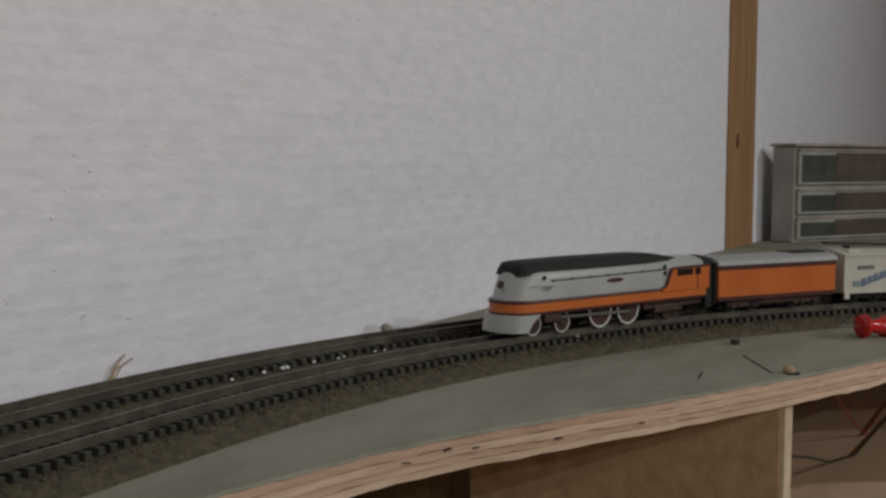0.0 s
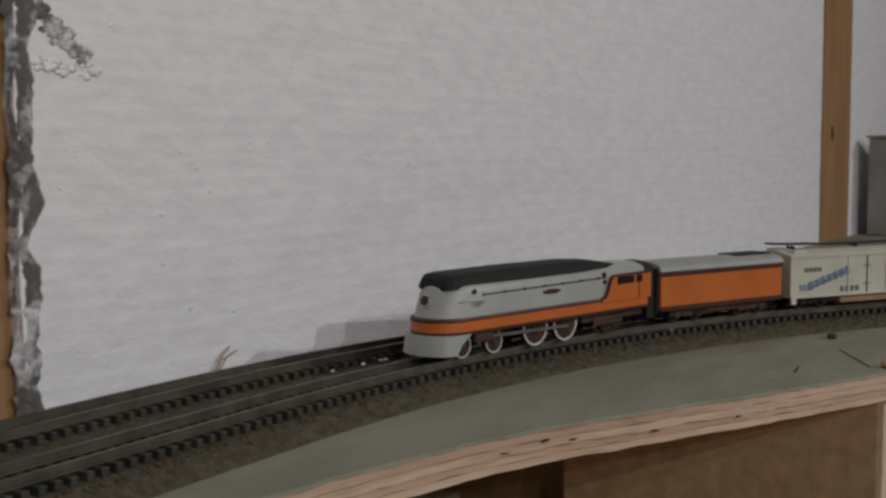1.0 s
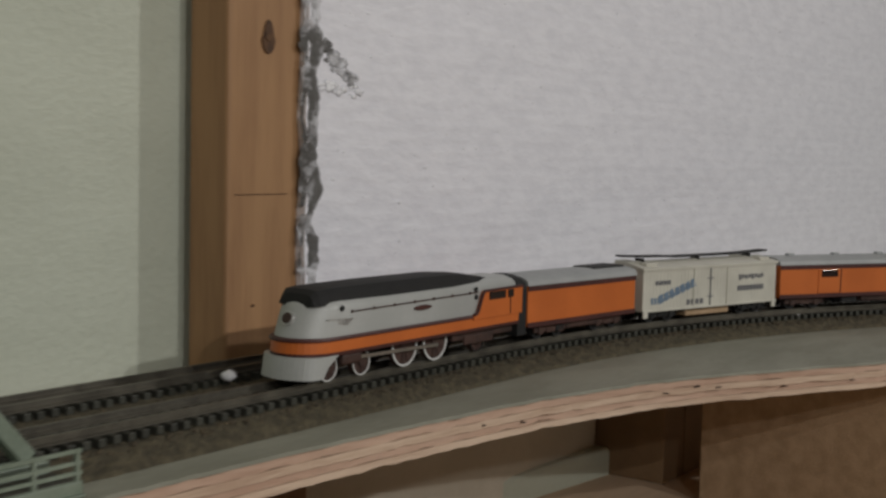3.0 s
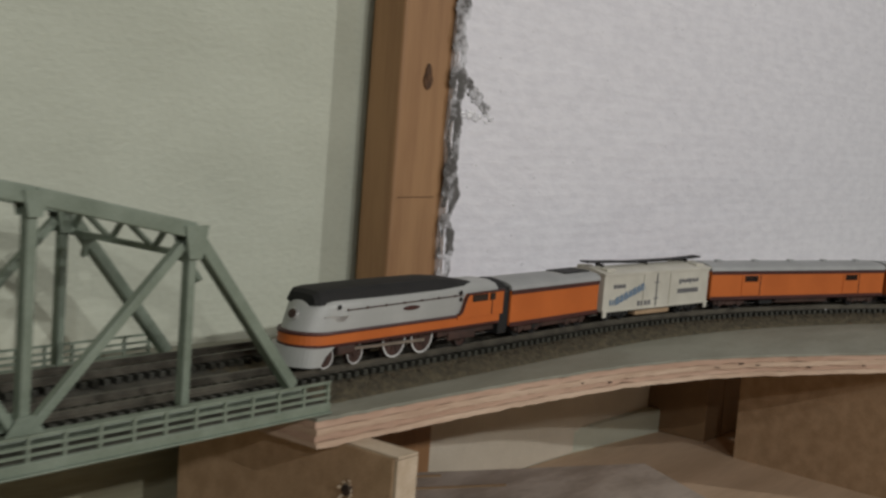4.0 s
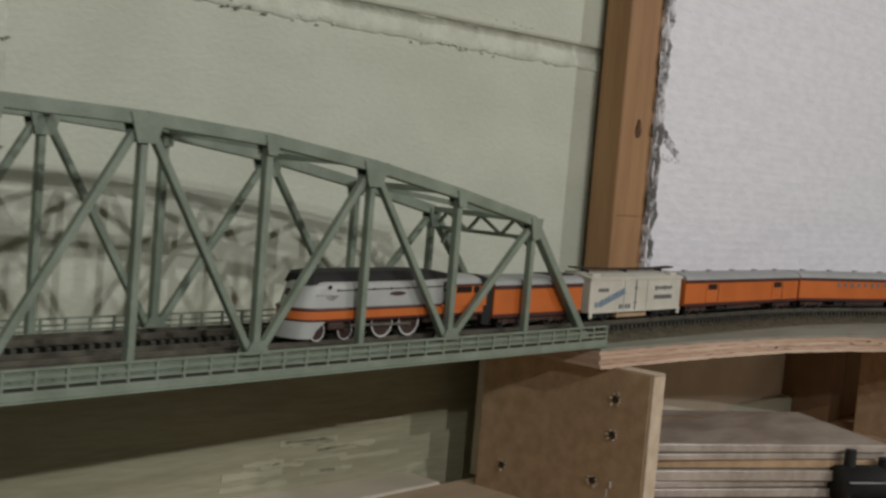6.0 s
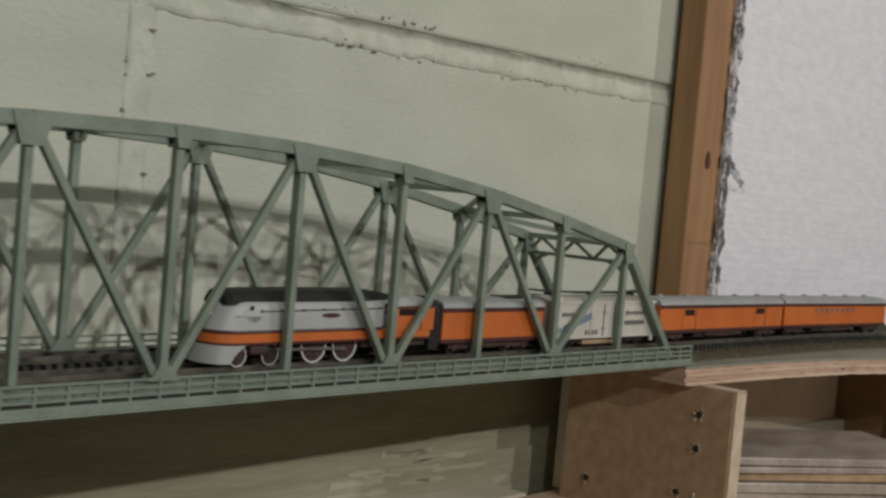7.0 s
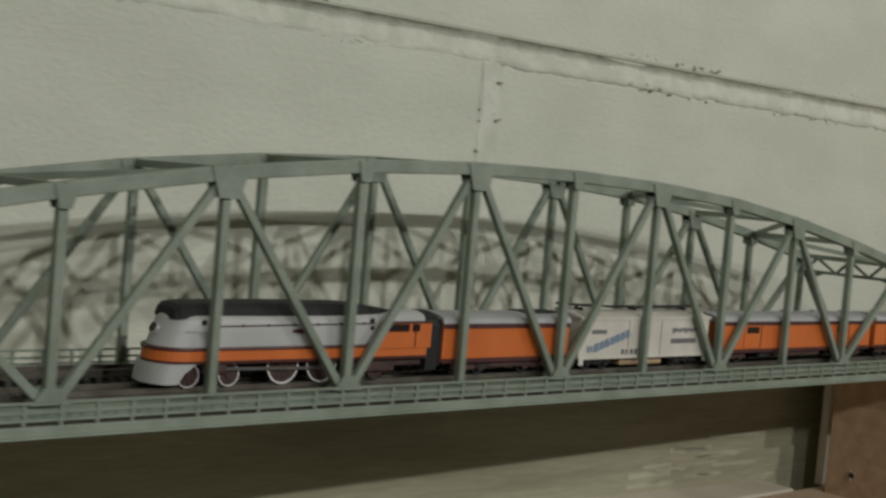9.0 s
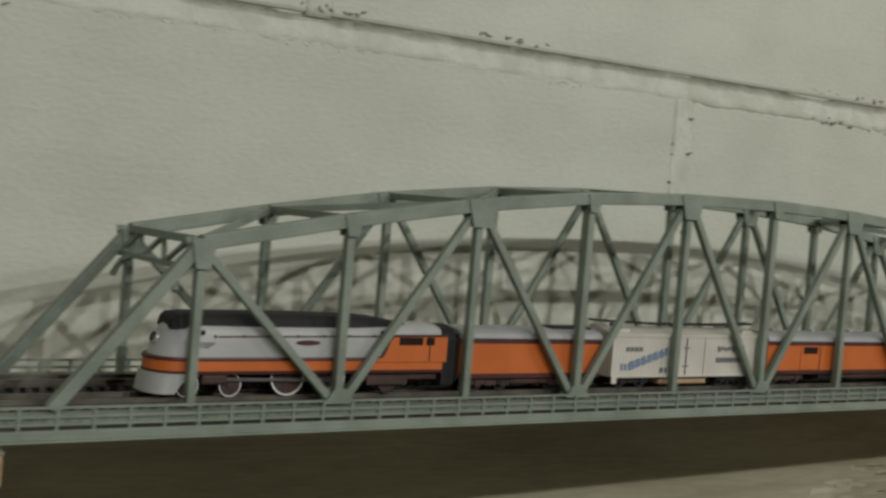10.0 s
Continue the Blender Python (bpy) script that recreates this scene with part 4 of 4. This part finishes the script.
def reefer(L):
    t = thing("boxcar", "cream white model refrigerator boxcar with blue side lettering", "freight car")
    W = 0.0094
    z0, z1 = 0.0046, 0.0206
    part("body", box(-L / 2, L / 2, -W, W, z0, z1, 0.0003), M_CREAM, t)
    b = bmesh.new()
    prof = [(-W - 0.0006, z1 - 0.0004), (-W - 0.0006, z1 + 0.0003), (0, z1 + 0.0022), (W + 0.0006, z1 + 0.0003), (W + 0.0006, z1 - 0.0004)]
    add_loft(b, [[Vector((x, y, z)) for y, z in prof] for x in (-L / 2 - 0.0006, L / 2 + 0.0006)])
    part("roof", b, M_CREAM, t, "shallow pitched cream roof")
    # running board that curls up at the ends
    b = bmesh.new()
    rings = []
    for k in range(13):
        x = -L / 2 - 0.003 + (L + 0.006) * k / 12
        z = z1 + 0.0029 + 0.0008 * (abs(k - 6) / 6) ** 3 + (0.0003 if k > 8 else 0)
        rings.append([Vector((x, y, zz)) for y, zz in ((-0.0022, z), (0.0022, z), (0.0022, z + 0.0007), (-0.0022, z + 0.0007))])
    add_loft(b, rings)
    part("running_board", b, M_BLACK, t, "warped black roof walk")
    for k in range(3):
        x = -L / 2 + 0.008 + (L - 0.016) * k / 2
        part("saddle", box(x - 0.0004, x + 0.0004, -0.002, 0.002, z1 + 0.0018, z1 + 0.0031), M_BLACK, t)
    for e in (-1, 1):
        for sy in (-1, 1):
            part("hatch", box(e * (L / 2 - 0.006) - 0.003, e * (L / 2 - 0.006) + 0.003, sy * 0.0060 - 0.002, sy * 0.0060 + 0.002, z1 + 0.0006, z1 + 0.0020, 0.0002), M_CREAM, t)
        for k in range(6):
            part("rung", box(min(e * L / 2, e * (L / 2 + 0.0006)), max(e * L / 2, e * (L / 2 + 0.0006)), -W + 0.0006, -W + 0.0050, z0 + 0.002 + 0.0024 * k, z0 + 0.0024 + 0.0024 * k), M_CREAM, t)
        part("coupler", box(min(e * L / 2, e * (L / 2 + 0.004)), max(e * L / 2, e * (L / 2 + 0.004)), -0.0010, 0.0010, 0.0034, 0.0048, 0.0002), M_STEEL, t)
        bogie(t, e * (L / 2 - 0.013), base=0.0105, material=M_BLACK)
        for s in (-1, 1):
            part("step", box(e * (L / 2 - 0.0015) - 0.0012, e * (L / 2 - 0.0015) + 0.0012, s * W - 0.0003, s * W + 0.0003, z0 - 0.0022, z0 + 0.0004), M_CREAM, t)
    part("underframe", box(-L / 2 + 0.003, L / 2 - 0.003, -0.0040, 0.0040, 0.0038, 0.0047), M_BLACK, t)
    part("brake_tank", box(-0.013, 0.013, -0.0072, 0.0072, 0.0014, 0.0044, 0.0006), M_BOARD, t, "tan underfloor tank")
    # vertical board grooves, doors, print
    for s in (-1, 1):
        y = s * W
        ya, yb = min(y, y + s * 0.0002), max(y, y + s * 0.0002)
        yc, yd = min(y, y + s * 0.0004), max(y, y + s * 0.0004)
        for k in range(40):
            x = -L / 2 + 0.002 + (L - 0.004) * k / 39
            part("batten", box(x - 0.00035, x + 0.00035, min(y, y + s * 0.00007), max(y, y + s * 0.00007), z0 + 0.0006, z1 - 0.0006), M_CREAM, t)
        part("sill", box(-L / 2, L / 2, yc, yd, z0, z0 + 0.0007), M_CREAM, t)
        part("fascia", box(-L / 2, L / 2, yc, yd, z1 - 0.0009, z1), M_CREAM, t)
        part("door_gap", box(0.0015, 0.0019, yc, yd, z0 + 0.0008, z1 - 0.001), M_DARKPRINT, t)
        for dx in (-0.0085, 0.0115):
            part("door_post", box(dx - 0.0002, dx + 0.0002, yc, yd, z0 + 0.0008, z1 - 0.001), M_CREAM, t)
        for k, (dx, dz) in enumerate(((0.0008, 0.004), (0.0026, 0.004), (0.0008, 0.011), (0.0026, 0.011))):
            part("hinge", box(dx - 0.0007, dx + 0.0007, yc, yd, z0 + dz, z0 + dz + 0.0004), M_DARKPRINT, t)
        d = -s  # text runs towards the rear on the near side
        def bar(x, z, w, h, m, tilt=0.0, name="lettering"):
            o = part(name, box(-w / 2, w / 2, ya - 0.00005, yb + 0.00005, -h / 2, h / 2), m, t)
            o.matrix_basis = Matrix.Translation((s * x, 0, z)) @ Matrix.Rotation(radians(tilt * s), 4, "Y")
        for k in range(4):
            bar(0.0325 - 0.0022 * k, 0.0152, 0.0017, 0.0016, M_DARKPRINT)
        # slanted script sign, as plain strokes
        for k in range(7):
            bar(0.0300 - 0.0030 * k, 0.0092 + 0.00085 * k, 0.0024, 0.0032 - 0.0002 * (k % 2), M_BLUE, 18 + 6 * (k % 3))
        bar(0.0225, 0.0108, 0.019, 0.0008, M_BLUE, 18)
        for k in range(3):
            bar(0.0350 - 0.0018 * k, 0.0085, 0.0011, 0.0024, M_BLUE, 12)
        for k in range(4):
            bar(0.0145 - 0.0026 * k, 0.0072, 0.0017, 0.0020, M_DARKPRINT)
        for k in range(8):
            bar(-0.0165 - 0.0020 * k, 0.0153 + 0.0003 * (k % 2), 0.0014, 0.0022 if k in (0, 4) else 0.0015, M_DARKPRINT, 10)
        for k in range(8):
            bar(-0.0160 - 0.0021 * k, 0.0110, 0.0017, 0.0020, M_DARKPRINT)
    return t


TENDER_L, BOX_L, PASS_L = 0.0630, 0.0800, 0.126
loco = streamliner()
LOCO_SHORT = 0.915
for ob in loco.children:
    if ob.matrix_basis.translation.length > 0:
        ob.location.x *= LOCO_SHORT
    else:
        for v in ob.data.vertices:
            v.co.x *= LOCO_SHORT
WHEELS = [(w, x * LOCO_SHORT if w.parent == loco else x, y, r) for w, x, y, r in WHEELS]
tender = orange_car("tender", "orange model tender with maroon stripes and grey roof", TENDER_L, tender=True)
boxcar = reefer(BOX_L)
coach = orange_car("passenger_car", "orange model passenger car with maroon stripes and grey roof", PASS_L)
coach_b = orange_car("passenger_car", "orange model passenger car with grey roof and dark letters", PASS_L, doors=False)
for sgn in (-1, 1):
    for k in range(8):
        part("lettering", box(-0.020 + 0.0065 * k, -0.0175 + 0.0065 * k, min(sgn * 0.0092, sgn * 0.0095), max(sgn * 0.0092, sgn * 0.0095), 0.0140 - 0.0004 * (k % 3), 0.0158), M_DARKPRINT, coach_b)

# where the middle of each vehicle lies behind the nose, and half its wheelbase
CONSIST = [(loco, 0.1040 - 0.056 * LOCO_SHORT, 0.027), (tender, 0.1100 + TENDER_L / 2, 0.018)]
tail = 0.1100 + TENDER_L + 0.0060
CONSIST.append((boxcar, tail + BOX_L / 2, 0.028))
tail += BOX_L + 0.0060
CONSIST.append((coach, tail + PASS_L / 2, 0.048))
tail += PASS_L + 0.0050
CONSIST.append((coach_b, tail + PASS_L / 2, 0.048))


# ---- supports and lower level ----
def support_board(x, y0, y1, z0, z1, thick, label, turn, holes=()):
    t = thing("support_board", label, "support", Matrix.Translation((x, y0, 0)) @ Matrix.Rotation(radians(turn), 4, "Z"), group="bench supports")
    part("panel", box(0, thick, 0.0012, y1 - y0, z0, z1, 0.0006), M_BOARD, t)
    part("front_edge", box(0.0003, thick - 0.0003, 0, 0.0012, z0, z1 - 0.0004), M_BOARDEDGE, t, "pale raw front edge")
    part("top_edge", box(0.0003, thick - 0.0003, 0, y1 - y0 - 0.0005, z1, z1 + 0.0006), M_BOARDEDGE, t)
    for hy, hz in holes:
        b = bmesh.new()
        g = bmesh.ops.create_cone(b, cap_ends=True, segments=12, radius1=0.0017, radius2=0.0019, depth=0.002)
        bmesh.ops.transform(b, matrix=Matrix.Rotation(radians(90), 4, "Y"), verts=g["verts"])
        h = part("screw_hole", b, M_CRACK, t)
        h.matrix_basis = Matrix.Translation((-0.0003, hy, hz))
        rnd = random.Random(int(hz * 1e5))
        for k in range(7):
            a = k * 0.9 + rnd.uniform(-0.3, 0.3)
            q, w = rnd.uniform(0.0022, 0.0036), rnd.uniform(0.0005, 0.0011)
            tip = (-0.0002 - rnd.uniform(0.0006, 0.0016), math.cos(a) * q, math.sin(a) * q)
            part("splinter", beam((-0.0001, math.cos(a) * 0.0013, math.sin(a) * 0.0013), tip, w, 0.0004, side=(0, -math.sin(a), math.cos(a))), M_BOARDEDGE, h)
    return t


support_board(0.0022, -0.0348, 0.060, -0.30, -0.0178, 0.0098, "brown particle board bench support with screw holes", 0, [(0.018, -0.0312), (0.018, -0.0475), (0.0785, -0.0745), (0.0265, -0.0700)])
support_board(0.3310, -0.1035, 0.010, -0.30, -0.0178, 0.0092, "brown bench support board with pale front edge", -4)
def lower_level():
    t = thing("lower_shelf", "bare plywood lower shelf under the bench", "shelf")
    part("board", box(-0.12, 0.95, -0.448, 0.070, -0.098, -0.088, 0.001), M_LOWER, t)
    part("front_edge", box(-0.12, 0.95, -0.4505, -0.4481, -0.0978, -0.0882), M_PLYPALE, t, "pale raw plywood edge")
    t = thing("wall_ledge", "pale painted ledge along the foot of the block wall", "ledge")
    part("strip", box(-1.3, -0.010, 0.071, 0.125, -0.094, -0.0875, 0.0015), M_PALE, t)
    t = thing("grey_panel", "pale grey board standing under the bench", "panel")
    part("sheet", box(0.0155, 0.352, 0.0690, 0.0745, -0.0878, -0.0178, 0.0005), M_PALE, t)
    t = thing("brown_panel", "dark brown fibreboard box under the bench", "box")
    part("front", box(0.375, 1.2, 0.034, 0.040, -0.0878, -0.0178, 0.0005), M_BROWN, t)
    part("side", box(0.3535, 0.3745, 0.0340, 0.0745, -0.0878, -0.0178, 0.0005), M_BROWN, t)
    # stack of cloudy plastic-wrapped sheets
    t = thing("plastic_stack", "stack of cloudy plastic wrapped sheets lying under the bench", "stack")
    rnd = random.Random(21)
    z = -0.0879
    for k in range(9):
        h = rnd.uniform(0.0030, 0.0058)
        dx, dy = rnd.uniform(-0.004, 0.004), rnd.uniform(-0.003, 0.003)
        m = Matrix.Translation((0.090 + dx, -0.022 + dy, 0)) @ Matrix.Rotation(radians(-30 + rnd.uniform(-2, 2)), 4, "Z")
        part("sheet", box(-0.075, 0.070, -0.040, 0.036, z, z + h - 0.0004, 0.0006, m), (M_PLASTIC, M_PLASTIC, M_BROWN, M_PLASTIC, M_PLASTIC, M_PLASTIC, M_BOARD)[k % 7], t)
        z += h
    for k in range(2):
        m = Matrix.Translation((0.090, -0.022, 0)) @ Matrix.Rotation(radians(-30), 4, "Z")
        a = m @ Vector((-0.06 + 0.02 * k, 0.030 - 0.014 * k, z))
        b = m @ Vector((-0.02 + 0.02 * k, 0.029 - 0.014 * k, z))
        part("strap", beam(a, b, 0.0006, 0.0010, side=(0, 0, 1)), M_BROWN, t)


lower_level()


def clear_drawers():
    t = thing("drawer_unit", "clear plastic drawer unit with dark contents on the bench", "storage box", Matrix.Translation((0.938, 0.008, 0)) @ Matrix.Rotation(radians(-32), 4, "Z"))
    x0, x1, y0, y1 = 0.0, 0.28, 0.0, 0.026
    z = PLY_Z
    glass = mat("smoky_plastic", (0.42, 0.41, 0.385), (0.29, 0.285, 0.26), 30, 0.3, 0.1, coat=0.4)
    dark = mat("drawer_contents", (0.060, 0.068, 0.052), (0.035, 0.036, 0.03), 60, 0.6, 0.2)
    brown = mat("brown_contents", (0.11, 0.082, 0.066), (0.065, 0.05, 0.04), 50, 0.5, 0.2)
    part("case", box(x0, x1, y0 + 0.003, y1, z, 0.0690, 0.001), glass, t, "smoky clear case")
    for k, (a, b) in enumerate(((-0.0050, 0.0130), (0.0150, 0.0350), (0.0385, 0.0670))):
        d = part("drawer", box(x0 + 0.0025, x1 - 0.0025, y0, y0 + 0.0028, a, b, 0.0006), glass, t)
        part("dark_pack", box(x0 + 0.006, x0 + 0.045, y0 - 0.0006, y0 + 0.0002, a + 0.0022, b - 0.0048), dark, d, "dark contents behind the front")
        part("brown_pack", box(x0 + 0.0453, x1 - 0.004, y0 - 0.0006, y0 + 0.0002, a + 0.0022, b - 0.0030), brown, d)
        part("rim", box(x0 + 0.0025, x1 - 0.0025, y0 - 0.0012, y0 + 0.0004, b - 0.0016, b - 0.0002, 0.0003), M_PLASTIC, d)
        for q in (0.06, 0.15):
            part("screw", box(x0 + q, x0 + q + 0.0014, y0 - 0.0016, y0, b - 0.0040, b - 0.0028, 0.0003), M_STEEL, d)
    part("lid", box(x0 - 0.002, x1 + 0.002, y0 - 0.001, y1 + 0.001, 0.0690, 0.0714, 0.0006), M_PLASTIC, t, "cloudy plastic lid")


clear_drawers()


def push_pin():
    t = thing("push_pin", "red plastic push pin lying on the painted plywood", "push pin", Matrix.Translation((0.4280, -0.1127, PLY_Z + 0.0046)) @ Matrix.Rotation(radians(-40), 4, "Z") @ Matrix.Rotation(radians(4), 4, "Y"))
    prof = [(0.0, 0.0008), (0.0, 0.0045), (0.0012, 0.0046), (0.0022, 0.0030), (0.0040, 0.0024), (0.0085, 0.0030), (0.0105, 0.0034), (0.0112, 0.0046), (0.0125, 0.0046), (0.0130, 0.0040), (0.0131, 0.0005)]
    rings = [[Vector((x, r * math.cos(2 * math.pi * k / 20), r * math.sin(2 * math.pi * k / 20))) for k in range(20)] for x, r in prof]
    part("grip", add_loft(bmesh.new(), rings), M_RED, t, "glossy red plastic grip", smooth=True)
    part("needle", tube([(0.0005, 0, 0), (-0.008, 0, 0), (-0.0100, 0, 0)], 0.0005), M_STEEL, t)


push_pin()


def crumbs():
    def lump(name, label, category, x, y, z, r, m, seed, flat=0.7):
        b = bmesh.new()
        g = bmesh.ops.create_icosphere(b, subdivisions=2, radius=r)
        for v in g["verts"]:
            v.co *= 1 + 0.35 * noise.noise(v.co * (1.5 / r) + Vector((seed, 0, 0)))
            v.co.z *= flat
        o = part(name, b, m, None, smooth=True)
        o.location = (x, y, z + r * flat * 0.6)
        tagged(o, label, category)
    lump("foam_crumb", "white foam crumb lying on the back track", "crumb", 0.0815, 0.0352, -0.0022, 0.0022, M_FOAMBIT, 1)
    lump("dark_crumb", "black crumb lying on the painted plywood", "crumb", 0.3900, -0.0737, PLY_Z, 0.0019, M_CRACK, 2)
    lump("dark_crumb", "small brown splinter chip on the plywood edge", "crumb", 0.3378, -0.1030, PLY_Z, 0.0022, M_BOARD, 3)
    lump("putty_crumb", "grey putty crumb behind the back track", "crumb", 0.3215, 0.0345, PLY_Z + 0.0062, 0.0022, M_PLYTOP, 4)
    # white speck set in place of a glint by the rail
    p, a = on_track(0.352, -0.0060)
    lump("glint_crumb", "tiny white speck standing for a glint beside the rail", "crumb", p.x, p.y, -0.0030, 0.0008, M_FOAMBIT, 5)
    rnd = random.Random(31)
    for i in range(11):
        p, a = on_track(rnd.uniform(0.222, 0.288), TRACK_GAP - 0.0087 + rnd.uniform(-0.0012, 0.0012))
        lump("white_crumb", "tiny white foam crumb between the tracks", "crumb", p.x, p.y, -0.0036, rnd.uniform(0.0004, 0.0008), M_FOAMBIT, 10 + i)
    for i in range(5):
        lump("white_crumb", "tiny white foam crumb on the bridge deck", "crumb", -0.36 - 0.012 * i * rnd.random(), 0.028 + 0.006 * rnd.random(), -0.0040, rnd.uniform(0.0006, 0.0012), M_FOAMBIT, 30 + i)
    t = thing("dry_sprig", "dry grass sprig sticking up behind the back track", "sprig")
    for k, (dx, dz) in enumerate(((0.010, 0.0042), (0.012, 0.0026), (0.005, 0.0016))):
        x, y = 0.199 + 0.001 * k, 0.0548
        part("stalk", tube([(x, y, PLY_Z + 0.002), (x + dx * 0.5, y, dz * 0.45), (x + dx, y + 0.001, dz)], 0.00025, 5), M_BOARD, t)


crumbs()


def wires():
    for label, m, pts in (("thin black wire hanging under the bench", M_WIRE, [(0.40, -0.09, -0.050), (0.4515, -0.09, -0.062), (0.51, -0.09, -0.077), (0.57, -0.092, -0.0868), (0.80, -0.10, -0.0872)]), ("thin red wire hanging under the bench", M_REDWIRE, [(0.49, -0.09, -0.0185), (0.521, -0.09, -0.048), (0.57, -0.09, -0.069), (0.62, -0.09, -0.0868), (0.80, -0.09, -0.0872)])):
        o = part("wire", tube([Vector(p) for p in pts], 0.0006), m)
        tagged(o, label, "wire")


wires()


def old_engine():
    """Small black steam engine standing on the lower shelf, seen from behind and above."""
    t = thing("black_steam_engine", "small black model steam engine standing on the lower shelf", "locomotive", Matrix.Translation((0.134, -0.1020, -0.0879)) @ Matrix.Rotation(radians(148), 4, "Z"))
    b = bmesh.new()
    g = bmesh.ops.create_cone(b, cap_ends=True, segments=20, radius1=0.0085, radius2=0.0085, depth=0.060)
    bmesh.ops.transform(b, matrix=Matrix.Translation((0.010, 0, 0.0200)) @ Matrix.Rotation(radians(90), 4, "Y"), verts=g["verts"])
    part("boiler", b, M_BLACK, t, smooth=True)
    part("cab", box(-0.034, -0.016, -0.0105, 0.0105, 0.0095, 0.0330, 0.0008), M_BLACK, t)
    part("cab_roof", box(-0.037, -0.013, -0.0120, 0.0120, 0.0330, 0.0345, 0.0006), M_BLACK, t)
    part("frame", box(-0.036, 0.042, -0.0100, 0.0100, 0.0075, 0.0100, 0.0006), M_BLACK, t)
    part("tender_body", box(-0.080, -0.040, -0.0105, 0.0105, 0.0075, 0.0245, 0.0010), M_BLACK, t)
    for x, z, r, h in ((0.034, 0.0280, 0.0030, 0.009), (0.014, 0.0270, 0.0038, 0.006), (-0.004, 0.0270, 0.0034, 0.006)):
        b = bmesh.new()
        g = bmesh.ops.create_cone(b, cap_ends=True, segments=14, radius1=r, radius2=r * 0.9, depth=h)
        bmesh.ops.transform(b, matrix=Matrix.Translation((x, 0, z + h / 2 - 0.001)), verts=g["verts"])
        part("dome", b, M_BLACK, t)
    for s in (-1, 1):
        for x, r in ((0.020, 0.0065), (0.004, 0.0065), (-0.012, 0.0065), (0.036, 0.0038), (-0.050, 0.0042), (-0.070, 0.0042)):
            b = bmesh.new()
            add_disc(b, r, min(s * 0.0055, s * 0.0078), max(s * 0.0055, s * 0.0078), 18)
            part("wheel", b, M_RUNNING, t).matrix_basis = Matrix.Translation((x, 0, r))
        part("handrail", tube([(-0.014, s * 0.0098, 0.0225), (0.040, s * 0.0098, 0.0225)], 0.0004), M_STEEL, t)


old_engine()


# ---- movement ----
NOSE = [(0.0, 0.3157), (1.0, 0.2340), (2.0, 0.1535), (2.5, 0.1130), (4.5, -0.0415), (5.5, -0.1290), (7.0, -0.2750), (8.0, -0.3668), (9.0, -0.4595), (10.0, -0.5518)]


def nose_at(t):
    """Smooth run of the nose along the track."""
    ts = [a for a, _ in NOSE]
    xs = [b for _, b in NOSE]
    k = max(0, min(len(ts) - 2, sum(1 for a in ts if a <= t) - 1))
    def slope(i):
        i0, i1 = max(0, i - 1), min(len(ts) - 1, i + 1)
        return (xs[i1] - xs[i0]) / (ts[i1] - ts[i0])
    h = ts[k + 1] - ts[k]
    u = (t - ts[k]) / h
    return (2 * u ** 3 - 3 * u ** 2 + 1) * xs[k] + (u ** 3 - 2 * u ** 2 + u) * h * slope(k) + (-2 * u ** 3 + 3 * u ** 2) * xs[k + 1] + (u ** 3 - u ** 2) * h * slope(k + 1)


def car_pose(s_mid, half):
    a, _ = on_track(s_mid - half)
    b, _ = on_track(s_mid + half)
    d = a - b
    m = Matrix.Rotation(math.atan2(d.y, d.x), 4, "Z")
    m.translation = (a + b) / 2
    return m


def motions():
    times = [0.25 * k for k in range(41)]
    for ob, back, half in CONSIST:
        walk(ob, [(t, car_pose(nose_at(t) + back, half)) for t in times])
    fine = [0.1 * k for k in range(101)]
    for ob, x, y, r in WHEELS:
        walk(ob, [(t, Matrix.Translation((x, y, r)) @ Matrix.Rotation(-(nose_at(t) - nose_at(0)) / r, 4, "Y")) for t in fine])


motions()
